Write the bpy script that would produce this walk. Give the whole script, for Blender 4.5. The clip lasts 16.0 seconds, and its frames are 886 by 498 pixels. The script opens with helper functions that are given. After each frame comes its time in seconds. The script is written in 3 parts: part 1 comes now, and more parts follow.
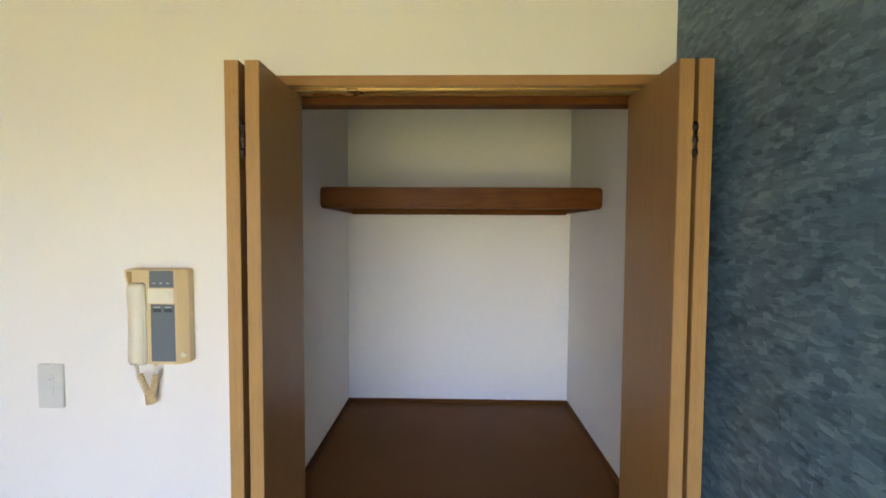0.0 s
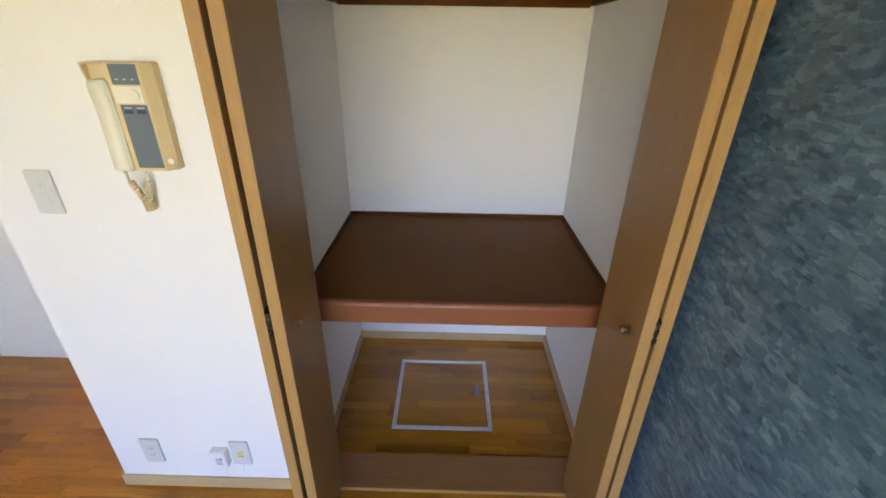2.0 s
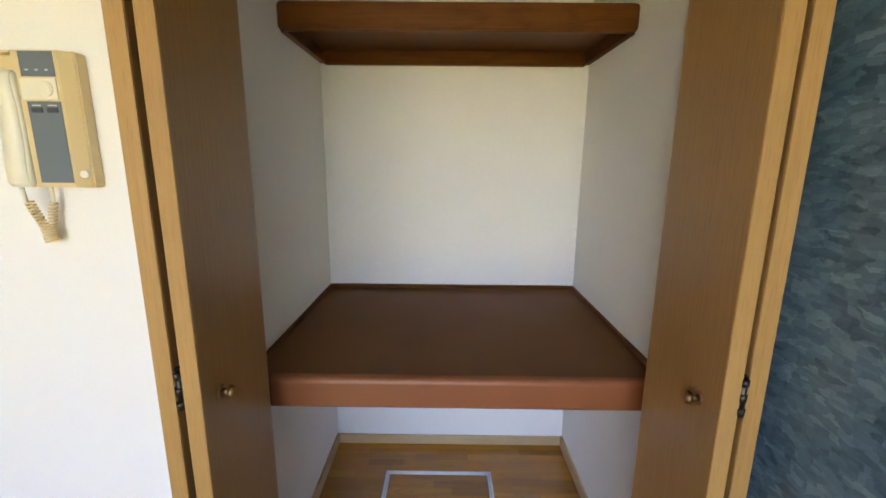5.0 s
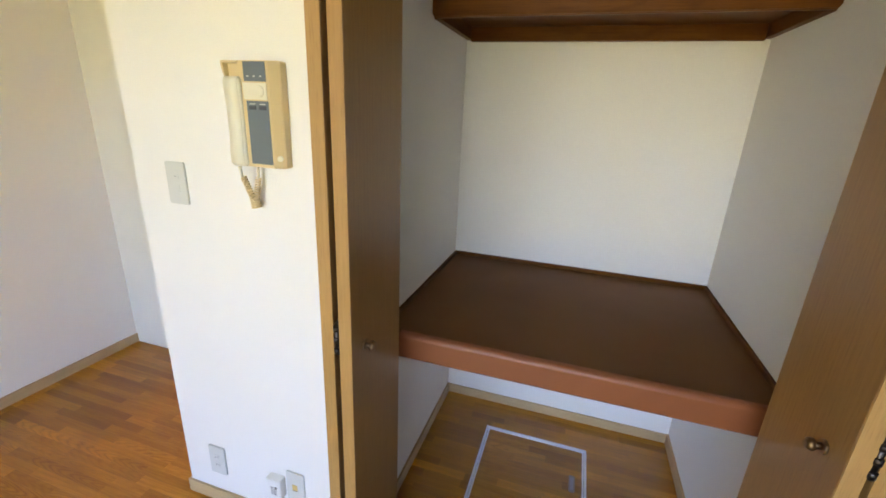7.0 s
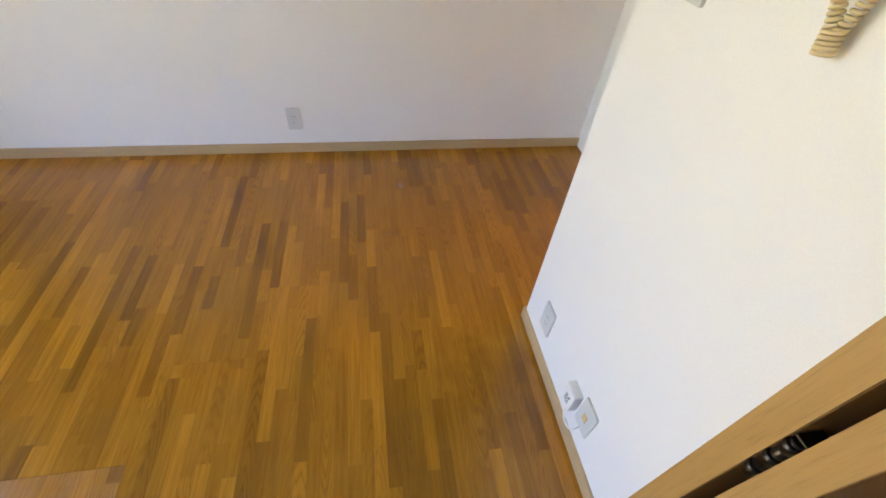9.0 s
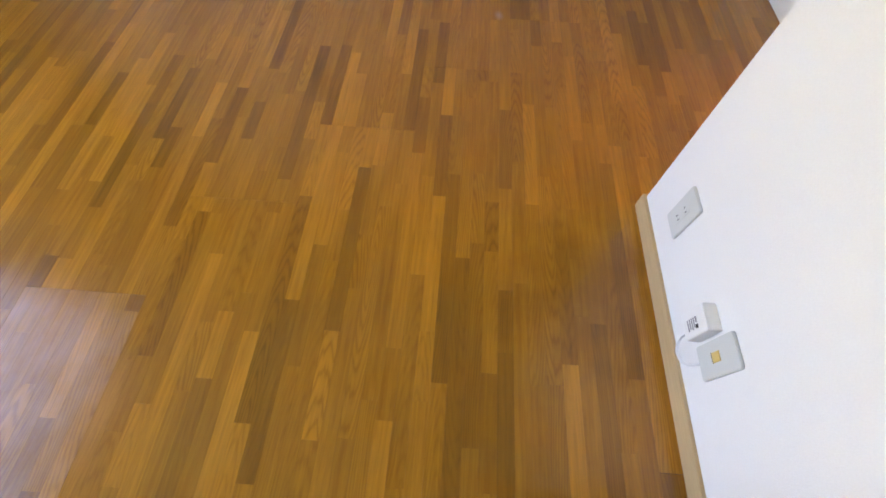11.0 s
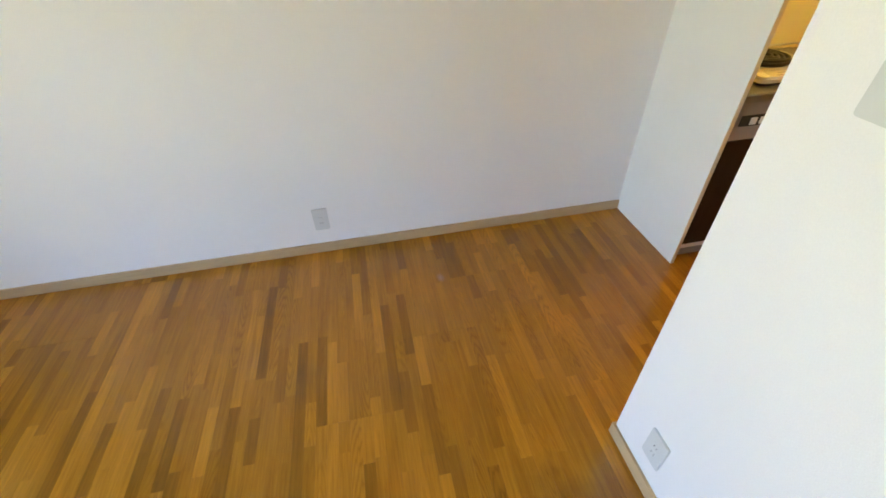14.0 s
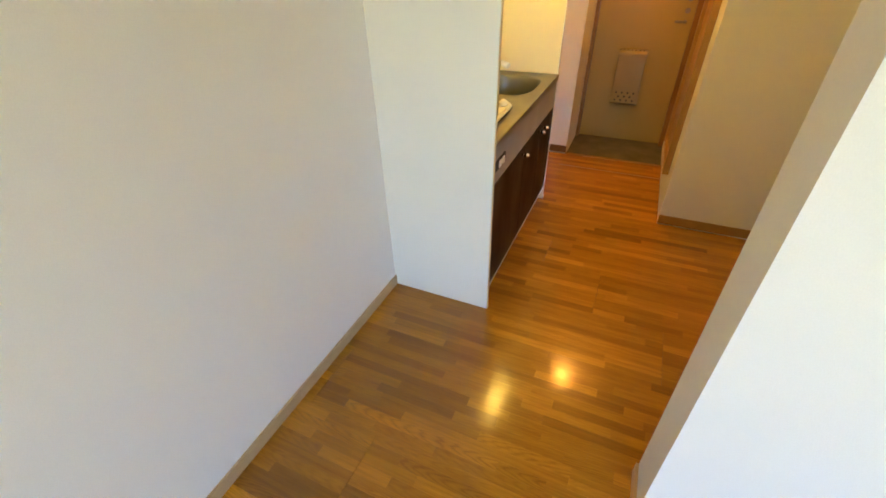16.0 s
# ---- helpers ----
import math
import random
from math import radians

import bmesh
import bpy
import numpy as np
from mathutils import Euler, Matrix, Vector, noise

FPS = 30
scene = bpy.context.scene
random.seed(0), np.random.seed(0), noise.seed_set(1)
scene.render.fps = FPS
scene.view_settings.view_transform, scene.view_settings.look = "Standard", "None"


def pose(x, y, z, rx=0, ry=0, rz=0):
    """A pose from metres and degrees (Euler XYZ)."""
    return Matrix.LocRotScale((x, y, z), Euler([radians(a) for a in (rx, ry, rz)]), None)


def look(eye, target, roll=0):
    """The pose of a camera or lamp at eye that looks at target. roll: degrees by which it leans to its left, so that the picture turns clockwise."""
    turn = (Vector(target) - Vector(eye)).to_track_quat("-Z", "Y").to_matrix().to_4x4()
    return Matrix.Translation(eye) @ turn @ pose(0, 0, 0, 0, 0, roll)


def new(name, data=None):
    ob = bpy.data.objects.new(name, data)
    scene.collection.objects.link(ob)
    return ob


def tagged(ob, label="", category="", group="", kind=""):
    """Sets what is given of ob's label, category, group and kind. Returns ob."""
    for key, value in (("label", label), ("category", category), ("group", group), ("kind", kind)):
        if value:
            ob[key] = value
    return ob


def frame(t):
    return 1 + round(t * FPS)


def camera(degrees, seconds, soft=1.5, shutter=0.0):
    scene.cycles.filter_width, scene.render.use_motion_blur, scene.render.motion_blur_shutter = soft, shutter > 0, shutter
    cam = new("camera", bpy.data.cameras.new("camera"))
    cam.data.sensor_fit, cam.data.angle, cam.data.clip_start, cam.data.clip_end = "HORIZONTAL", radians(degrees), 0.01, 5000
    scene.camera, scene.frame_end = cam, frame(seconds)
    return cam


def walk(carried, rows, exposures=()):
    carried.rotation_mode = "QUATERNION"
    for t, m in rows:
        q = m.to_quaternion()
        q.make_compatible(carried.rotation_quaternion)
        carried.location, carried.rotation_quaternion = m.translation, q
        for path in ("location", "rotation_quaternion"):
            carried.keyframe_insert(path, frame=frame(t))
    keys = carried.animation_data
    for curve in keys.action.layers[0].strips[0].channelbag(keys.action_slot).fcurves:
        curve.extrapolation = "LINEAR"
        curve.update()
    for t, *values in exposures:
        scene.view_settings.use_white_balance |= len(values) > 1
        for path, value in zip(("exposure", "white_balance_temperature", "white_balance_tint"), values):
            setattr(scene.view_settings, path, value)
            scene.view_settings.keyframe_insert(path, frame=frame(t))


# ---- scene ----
cam = camera(93.3, 16.0, soft=1.7)
PATH = [
    (0, (0.173, -1.086, 1.611), (0.129, 0.912, 1.526), 0.3),
    (0.5, (0.178, -1.072, 1.601), (0.138, 0.909, 1.33), 0.5),
    (1, (0.17, -1.059, 1.589), (0.138, 0.879, 1.095), 0.8),
    (1.5, (0.165, -1.049, 1.574), (0.137, 0.818, 0.859), 0.9),
    (2, (0.164, -1.033, 1.561), (0.139, 0.758, 0.672), 0.9),
    (2.5, (0.162, -1.017, 1.549), (0.143, 0.71, 0.54), 1.0),
    (3, (0.159, -0.997, 1.54), (0.149, 0.7, 0.481), 1.1),
    (3.5, (0.156, -0.961, 1.522), (0.163, 0.769, 0.517), 1.3),
    (4, (0.164, -0.877, 1.468), (0.186, 0.966, 0.691), 1.4),
    (4.2, (0.175, -0.841, 1.415), (0.194, 1.054, 0.774), 1.1),
    (6.3, (0.172, -0.868, 1.29), (-0.033, 1.093, 0.954), 0.4),
    (6.5, (0.173, -0.88, 1.343), (-0.114, 1.055, 0.927), 0.9),
    (7, (0.176, -0.9, 1.417), (-0.388, 0.914, 0.792), 2.6),
    (7.5, (0.09, -0.867, 1.408), (-0.823, 0.71, 0.583), 4.4),
    (8, (-0.072, -0.747, 1.392), (-1.282, 0.478, 0.374), 5.9),
    (8.5, (-0.153, -0.65, 1.35), (-1.547, 0.107, 0.132), 6.2),
    (9, (-0.188, -0.545, 1.313), (-1.555, -0.232, -0.113), 5.8),
    (9.5, (-0.252, -0.512, 1.201), (-1.462, -0.447, -0.39), 4.5),
    (10, (-0.305, -0.521, 1.047), (-1.334, -0.524, -0.667), 3.9),
    (10.2, (-0.323, -0.524, 1.008), (-1.292, -0.534, -0.742), 3.9),
    (12.3, (-0.355, -0.538, 0.973), (-1.313, -0.576, -0.782), 1.4),
    (12.5, (-0.351, -0.54, 1.017), (-1.364, -0.572, -0.707), 0.9),
    (13, (-0.325, -0.578, 1.171), (-1.529, -0.542, -0.426), 1.0),
    (13.5, (-0.342, -0.606, 1.328), (-1.717, -0.489, -0.12), -1.0),
    (14, (-0.508, -0.657, 1.368), (-2.017, -0.369, 0.087), -1.8),
    (14.5, (-0.724, -0.726, 1.364), (-2.187, -0.133, 0.137), -2.2),
    (15, (-0.96, -0.784, 1.394), (-2.237, 0.135, 0.159), -3.2),
    (15.5, (-1.136, -0.76, 1.381), (-2.149, 0.459, 0.162), -3.2),
    (16, (-1.314, -0.704, 1.394), (-2.012, 0.765, 0.23), -1.8),
]
walk(cam, [(t, look(eye, target, roll)) for t, eye, target, roll in PATH], exposures=[(0.0, 3.76, 5780, 31), (1.0, 3.85, 6050, 30), (2.0, 3.88, 6230, 28), (3.5, 3.93, 6500, 26), (7.0, 3.99, 6400, 25), (8.0, 3.94, 6850, 26), (9.0, 3.82, 6800, 24), (10.0, 3.95, 6980, 25), (12.5, 4.02, 7050, 25), (13.5, 3.91, 6550, 20), (14.5, 3.97, 6420, 18), (16.0, 4.02, 6450, 17)])

# ---- world and light ----
world = bpy.data.worlds.new("sky")
scene.world = world
world.use_nodes = True
sky = world.node_tree.nodes.new("ShaderNodeTexSky")
sky.sky_type, sky.sun_disc = "NISHITA", False
sky.sun_elevation, sky.sun_rotation = radians(60), radians(7)
world.node_tree.links.new(sky.outputs["Color"], world.node_tree.nodes["Background"].inputs["Color"])
world.node_tree.nodes["Background"].inputs["Strength"].default_value = 0.15

CEIL = 2.35
WEST, EAST, SOUTH = -2.25, 0.735, -2.85
WIN = (-1.16, 0.66, 0.06, 2.02)      # window opening: x0, x1, z0, z1


# the sun stands behind the house: it lights the garden outside the window, not the room
sun = new("sun", bpy.data.lights.new("sun", "SUN"))
sun.data.energy, sun.data.angle, sun.data.color = 5.0, radians(0.5), (1.0, 0.95, 0.86)
sun.matrix_world = look((0.5, 4.0, 7.0), (0.0, 0.0, 0.0))

# ---- materials ----
def mat(name):
    m = bpy.data.materials.new(name)
    m.use_nodes = True
    nt = m.node_tree
    return m, nt, nt.nodes["Principled BSDF"]


def node(nt, kind, **inputs):
    n = nt.nodes.new(kind)
    for k, v in inputs.items():
        n.inputs[k.replace("_", " ")].default_value = v
    return n


def ramp(nt, fac, stops):
    r = nt.nodes.new("ShaderNodeValToRGB")
    els = r.color_ramp.elements
    while len(els) < len(stops):
        els.new(0.5)
    for e, (p, c) in zip(els, stops):
        e.position, e.color = p, (*c, 1) if len(c) == 3 else c
    nt.links.new(fac, r.inputs["Fac"])
    return r.outputs["Color"]


def coords(nt, scale, space="Object", offset=None):
    tc = nt.nodes.new("ShaderNodeTexCoord")
    mp = nt.nodes.new("ShaderNodeMapping")
    mp.inputs["Scale"].default_value = scale
    nt.links.new(tc.outputs[space], mp.inputs["Vector"])
    if offset is not None:
        nt.links.new(offset, mp.inputs["Location"])
    return mp.outputs["Vector"]


def noise_tex(nt, vec, scale=1.0, detail=4.0, rough=0.55, distortion=0.0):
    n = node(nt, "ShaderNodeTexNoise", Scale=scale, Detail=detail, Roughness=rough, Distortion=distortion)
    nt.links.new(vec, n.inputs["Vector"])
    return n.outputs["Fac"]


def mixc(nt, fac, a, b, blend="MIX"):
    n = nt.nodes.new("ShaderNodeMix")
    n.data_type, n.blend_type = "RGBA", blend
    for sock, v in ((n.inputs[0], fac), (n.inputs[6], a), (n.inputs[7], b)):
        if hasattr(v, "is_linked"):
            nt.links.new(v, sock)
        elif isinstance(v, tuple):
            sock.default_value = (*v, 1)
        else:
            sock.default_value = v
    return n.outputs[2]


def bump(nt, bsdf, height, strength=0.2, dist=0.001):
    b = node(nt, "ShaderNodeBump", Strength=strength, Distance=dist)
    nt.links.new(height, b.inputs["Height"])
    nt.links.new(b.outputs["Normal"], bsdf.inputs["Normal"])


def plain(name, colour, rough=0.5, metal=0.0, vary=0.12, scale=30.0, bumpiness=0.05, coat=0.0, spec=0.5):
    """A nearly even surface with slight stains and fine relief."""
    m, nt, b = mat(name)
    v = coords(nt, (1, 1, 1))
    f = noise_tex(nt, v, scale / 8, 3)
    g = noise_tex(nt, v, scale * 12, 3)
    dark = tuple(c * (1 - vary) for c in colour)
    nt.links.new(ramp(nt, f, [(0.3, dark), (0.7, colour)]), b.inputs["Base Color"])
    nt.links.new(ramp(nt, f, [(0.3, (min(1, rough * 1.2),) * 3), (0.7, (rough * 0.85,) * 3)]), b.inputs["Roughness"])
    b.inputs["Specular IOR Level"].default_value = spec
    b.inputs["Metallic"].default_value, b.inputs["Coat Weight"].default_value = metal, coat
    bump(nt, b, g, bumpiness, 0.0005)
    return m


def wallpaper(name, colour):
    """White vinyl wallpaper with a fine woven grain."""
    m, nt, b = mat(name)
    v = coords(nt, (1, 1, 1))
    stain = noise_tex(nt, v, 1.3, 3)
    weave = noise_tex(nt, coords(nt, (1, 1, 0.55)), 420, 2)
    blot = noise_tex(nt, v, 130, 3)
    dark = tuple(c * 0.95 for c in colour)
    base = ramp(nt, stain, [(0.25, dark), (0.75, colour)])
    nt.links.new(mixc(nt, 0.10, base, ramp(nt, weave, [(0.3, (0.6, 0.6, 0.6)), (0.7, (1, 1, 1))]), "MULTIPLY"), b.inputs["Base Color"])
    b.inputs["Roughness"].default_value = 0.72
    add = nt.nodes.new("ShaderNodeMath")
    nt.links.new(weave, add.inputs[0])
    nt.links.new(blot, add.inputs[1])
    bump(nt, b, add.outputs[0], 0.35, 0.0009)
    return m


FLOOR_MARKS = ((-0.78, -0.14, 0.52, 0.50, 0.50, 0.95, (0.72, 0.68, 0.66)), (-1.918, -0.405, 0.07, 0.05, 0.5, 0.9, (1.0, 1.0, 1.0)))


def oak(name, dark, light, along="z", rough=0.42, grain=1.0, spread=0.0, coat=0.0, figure=0.5, spec=0.5, marked=False):
    """Oak: long fibres, pores and cathedral figure; spread varies the tone piece by piece."""
    m, nt, b = mat(name)
    info = nt.nodes.new("ShaderNodeObjectInfo")
    geo = nt.nodes.new("ShaderNodeNewGeometry")
    both = nt.nodes.new("ShaderNodeMath")
    both.operation = "ADD"
    nt.links.new(info.outputs["Random"], both.inputs[0])
    nt.links.new(geo.outputs["Random Per Island"], both.inputs[1])
    fr = nt.nodes.new("ShaderNodeMath")
    fr.operation = "FRACT"
    nt.links.new(both.outputs[0], fr.inputs[0])
    rnd = fr.outputs[0]
    off = nt.nodes.new("ShaderNodeCombineXYZ")
    for n, k in ((0, 37.0), (1, 91.0), (2, 53.0)):
        mu = nt.nodes.new("ShaderNodeMath")
        mu.operation = "MULTIPLY"
        mu.inputs[1].default_value = k
        nt.links.new(rnd, mu.inputs[0])
        nt.links.new(mu.outputs[0], off.inputs[n])
    ax = "xyz".index(along)
    stretch = lambda a, c: tuple(a if n == ax else c for n in range(3))
    fibre = noise_tex(nt, coords(nt, stretch(4, 160) if not spread else (5.0, 110.0, 110.0), offset=off.outputs[0]), 1.0, 5, 0.65, 0.0 if not spread else 0.25)
    pores = noise_tex(nt, coords(nt, stretch(26, 620), offset=off.outputs[0]), 1.0, 2, 0.5)
    wave = nt.nodes.new("ShaderNodeTexWave")
    wave.wave_type, wave.bands_direction = "BANDS", "Y" if along != "y" else "X"
    wave.inputs["Scale"].default_value, wave.inputs["Distortion"].default_value = 1.0, 9.0
    wave.inputs["Detail"].default_value, wave.inputs["Detail Scale"].default_value = 1.5, 0.5
    nt.links.new(coords(nt, stretch(11.0, 30), offset=off.outputs[0]), wave.inputs["Vector"])
    if spread:
        # nested arches of growth rings, centred at random along each stave
        wave.wave_type, wave.rings_direction = "RINGS", "SPHERICAL"
        wave.inputs["Distortion"].default_value, wave.inputs["Detail Scale"].default_value = 7.0, 0.9
        wave.inputs["Detail"].default_value = 3.0
        mid = nt.nodes.new("ShaderNodeCombineXYZ")
        for n, (k, c) in enumerate(((-7.0, 1.0), (6.0, -3.0))):
            mu = nt.nodes.new("ShaderNodeMath")
            mu.operation = "MULTIPLY_ADD"
            mu.inputs[1].default_value, mu.inputs[2].default_value = k, c
            turn = nt.nodes.new("ShaderNodeMath")
            turn.operation = "FRACT"
            grow = nt.nodes.new("ShaderNodeMath")
            grow.operation = "MULTIPLY"
            grow.inputs[1].default_value = (13.7, 29.3)[n]
            nt.links.new(rnd, grow.inputs[0])
            nt.links.new(grow.outputs[0], turn.inputs[0])
            nt.links.new(turn.outputs[0], mu.inputs[0])
            nt.links.new(mu.outputs[0], mid.inputs[n])
        nt.links.new(coords(nt, (5.5, 66.0, 66.0), offset=mid.outputs[0]), wave.inputs["Vector"])
    rings = ramp(nt, wave.outputs["Fac"], [(0.0, (0.02,) * 3), (0.30, (0.48,) * 3), (1.0, (0.74,) * 3)])
    blotch = noise_tex(nt, coords(nt, stretch(1.0, 3.0), offset=off.outputs[0]), 1.6, 3)
    some = nt.nodes.new("ShaderNodeMath")
    some.operation = "WRAP"
    some.inputs[1].default_value, some.inputs[2].default_value = 1.0, 0.0
    times = nt.nodes.new("ShaderNodeMath")
    times.operation = "MULTIPLY"
    times.inputs[1].default_value = 7.31
    nt.links.new(rnd, times.inputs[0])
    nt.links.new(times.outputs[0], some.inputs[0])
    amount = ramp(nt, some.outputs[0], [(0.42, (figure * 0.10,) * 3), (0.85, (figure,) * 3)]) if spread else figure
    f1 = mixc(nt, amount, fibre, rings)
    tone = ramp(nt, f1, [(0.25, dark), (0.72, light)])
    tone = mixc(nt, 0.35, tone, ramp(nt, blotch, [(0.3, dark), (0.7, light)]))
    pore = ramp(nt, pores, [(0.30, (0.45, 0.40, 0.35)), (0.46, (1, 1, 1))])
    tone = mixc(nt, 0.55 * grain, tone, pore, "MULTIPLY")
    if spread:
        shade = ramp(nt, rnd, [(0.0, (1 - spread,) * 3), (0.14, (1 - 0.55 * spread, 1 - 0.58 * spread, 1 - 0.62 * spread)), (0.30, (0.96, 0.96, 0.95)), (0.74, (1.03, 1.03, 1.03)), (0.86, (1 + 0.60 * spread, 1 + 0.66 * spread, 1 + 0.85 * spread)), (1.0, (1 + 0.85 * spread, 1 + 0.95 * spread, 1 + 1.3 * spread))])
        tone = mixc(nt, 1.0, tone, shade, "MULTIPLY")
    if marked:
        # a darker patch by the wall corner, and a pale smudge farther off
        for cx, cy, rx, ry, r0, r1, tint in FLOOR_MARKS:
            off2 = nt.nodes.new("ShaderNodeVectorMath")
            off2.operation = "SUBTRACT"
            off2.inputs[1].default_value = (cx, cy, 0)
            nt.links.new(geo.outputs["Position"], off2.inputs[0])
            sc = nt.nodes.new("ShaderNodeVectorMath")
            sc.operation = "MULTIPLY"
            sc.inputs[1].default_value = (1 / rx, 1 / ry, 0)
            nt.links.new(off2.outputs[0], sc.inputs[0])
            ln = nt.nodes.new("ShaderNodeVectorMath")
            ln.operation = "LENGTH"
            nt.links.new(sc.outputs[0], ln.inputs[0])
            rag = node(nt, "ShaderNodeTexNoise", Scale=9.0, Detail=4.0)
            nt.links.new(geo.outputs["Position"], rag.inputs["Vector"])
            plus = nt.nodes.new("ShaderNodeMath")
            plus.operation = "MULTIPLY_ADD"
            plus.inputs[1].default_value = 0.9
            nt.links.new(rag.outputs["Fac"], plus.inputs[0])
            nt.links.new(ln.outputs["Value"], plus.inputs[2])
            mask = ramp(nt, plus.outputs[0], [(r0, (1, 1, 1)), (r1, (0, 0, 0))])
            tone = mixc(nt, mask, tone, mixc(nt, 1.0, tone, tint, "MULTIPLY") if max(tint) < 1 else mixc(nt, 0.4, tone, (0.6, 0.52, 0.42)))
    nt.links.new(tone, b.inputs["Base Color"])
    nt.links.new(ramp(nt, blotch, [(0.3, (rough * 0.85,) * 3), (0.7, (rough * 1.25,) * 3)]), b.inputs["Roughness"])
    b.inputs["Specular IOR Level"].default_value = spec
    b.inputs["Coat Weight"].default_value, b.inputs["Coat Roughness"].default_value = coat, 0.15 if spread else 0.08
    b.inputs["Coat IOR"].default_value = 1.55
    if marked:
        # one dull-waxed board by the window; its pale glare is mixed into the colour
        part_xy = nt.nodes.new("ShaderNodeSeparateXYZ")
        nt.links.new(geo.outputs["Position"], part_xy.inputs[0])
        dull = None
        for sock, op, edge in (("X", "GREATER_THAN", -0.688), ("Y", "GREATER_THAN", -1.573), ("Y", "LESS_THAN", -1.270)):
            cmp = nt.nodes.new("ShaderNodeMath")
            cmp.operation = op
            cmp.inputs[1].default_value = edge
            nt.links.new(part_xy.outputs[sock], cmp.inputs[0])
            if dull is not None:
                both2 = nt.nodes.new("ShaderNodeMath")
                both2.operation = "MULTIPLY"
                nt.links.new(dull, both2.inputs[0])
                nt.links.new(cmp.outputs[0], both2.inputs[1])
                dull = both2.outputs[0]
            else:
                dull = cmp.outputs[0]
        glare_spots = ramp(nt, noise_tex(nt, geo.outputs["Position"], 7.0, 5, 0.6), [(0.35, (0, 0, 0)), (0.70, (0.16,) * 3)])
        glare_film = mixc(nt, 1.0, glare_spots, dull, "MULTIPLY")
        tone = mixc(nt, glare_film, tone, (0.55, 0.50, 0.50))
        nt.links.new(tone, b.inputs["Base Color"])
    if spread:
        # wax worn unevenly
        wax = noise_tex(nt, geo.outputs["Position"], 5.0, 6, 0.6)
        waxy = ramp(nt, wax, [(0.35, (0.09,) * 3), (0.65, (0.24,) * 3)])
        nt.links.new(mixc(nt, dull, waxy, (0.20, 0.20, 0.20)) if marked else waxy, b.inputs["Coat Roughness"])
        nt.links.new(ramp(nt, wax, [(0.30, (coat,) * 3), (0.75, (coat * 0.55,) * 3)]), b.inputs["Coat Weight"])
    bump(nt, b, f1, 0.14 if spread else 0.10, 0.0006)
    nt.links.new(b.inputs["Normal"].links[0].from_socket, b.inputs["Coat Normal"])
    return m


def slate_paper(name):
    """Wallpaper printed with split blue-grey slate in thin courses."""
    m, nt, b = mat(name)
    tc = nt.nodes.new("ShaderNodeTexCoord")
    sep = nt.nodes.new("ShaderNodeSeparateXYZ")
    nt.links.new(tc.outputs["Object"], sep.inputs[0])
    com = nt.nodes.new("ShaderNodeCombineXYZ")
    nt.links.new(sep.outputs["Y"], com.inputs[0])
    nt.links.new(sep.outputs["Z"], com.inputs[1])
    warp = node(nt, "ShaderNodeTexNoise", Scale=19.0, Detail=7.0, Roughness=0.65)
    nt.links.new(com.outputs[0], warp.inputs["Vector"])
    wob = nt.nodes.new("ShaderNodeVectorMath")
    wob.operation = "MULTIPLY_ADD"
    wob.inputs[1].default_value = (0.036, 0.024, 0)
    nt.links.new(warp.outputs["Color"], wob.inputs[0])
    nt.links.new(com.outputs[0], wob.inputs[2])

    def chips(scale, stretch, seed):
        vo = nt.nodes.new("ShaderNodeTexVoronoi")
        vo.distance, vo.feature = "CHEBYCHEV", "F1"
        vo.inputs["Scale"].default_value, vo.inputs["Randomness"].default_value = scale, 0.85
        mp = nt.nodes.new("ShaderNodeMapping")
        mp.inputs["Scale"].default_value, mp.inputs["Location"].default_value = (1.0, stretch, 1.0), (seed, seed * 0.7, 0)
        nt.links.new(wob.outputs[0], mp.inputs["Vector"])
        nt.links.new(mp.outputs["Vector"], vo.inputs["Vector"])
        sx = nt.nodes.new("ShaderNodeSeparateColor")
        nt.links.new(vo.outputs["Color"], sx.inputs[0])
        return sx.outputs[0]

    big = chips(16.0, 2.2, 1.0)
    small = chips(44.0, 2.2, 5.0)
    streak = noise_tex(nt, coords(nt, (1, 24, 52)), 1.0, 7, 0.78, 0.6)
    fleck = noise_tex(nt, coords(nt, (1, 30, 85)), 1.0, 5, 0.7, 1.2)
    cloud = noise_tex(nt, coords(nt, (1, 3, 5)), 1.0, 3)
    v = mixc(nt, 0.58, big, small)
    v = mixc(nt, 0.45, v, streak)
    v = mixc(nt, 0.22, v, cloud)
    col = ramp(nt, v, [(0.28, (0.028, 0.068, 0.110)), (0.42, (0.068, 0.126, 0.184)), (0.55, (0.098, 0.170, 0.236)), (0.66, (0.150, 0.236, 0.308)), (0.78, (0.220, 0.316, 0.388))])
    glint = ramp(nt, fleck, [(0.60, (0, 0, 0)), (0.74, (1, 1, 1))])
    col = mixc(nt, mixc(nt, 0.66, glint, (0.0, 0.0, 0.0)), col, (0.36, 0.45, 0.50))
    crack = ramp(nt, fleck, [(0.22, (0.45, 0.5, 0.55)), (0.36, (1, 1, 1))])
    col = mixc(nt, 0.7, col, crack, "MULTIPLY")
    nt.links.new(col, b.inputs["Base Color"])
    b.inputs["Roughness"].default_value = 0.44
    bump(nt, b, v, 0.25, 0.0012)
    return m


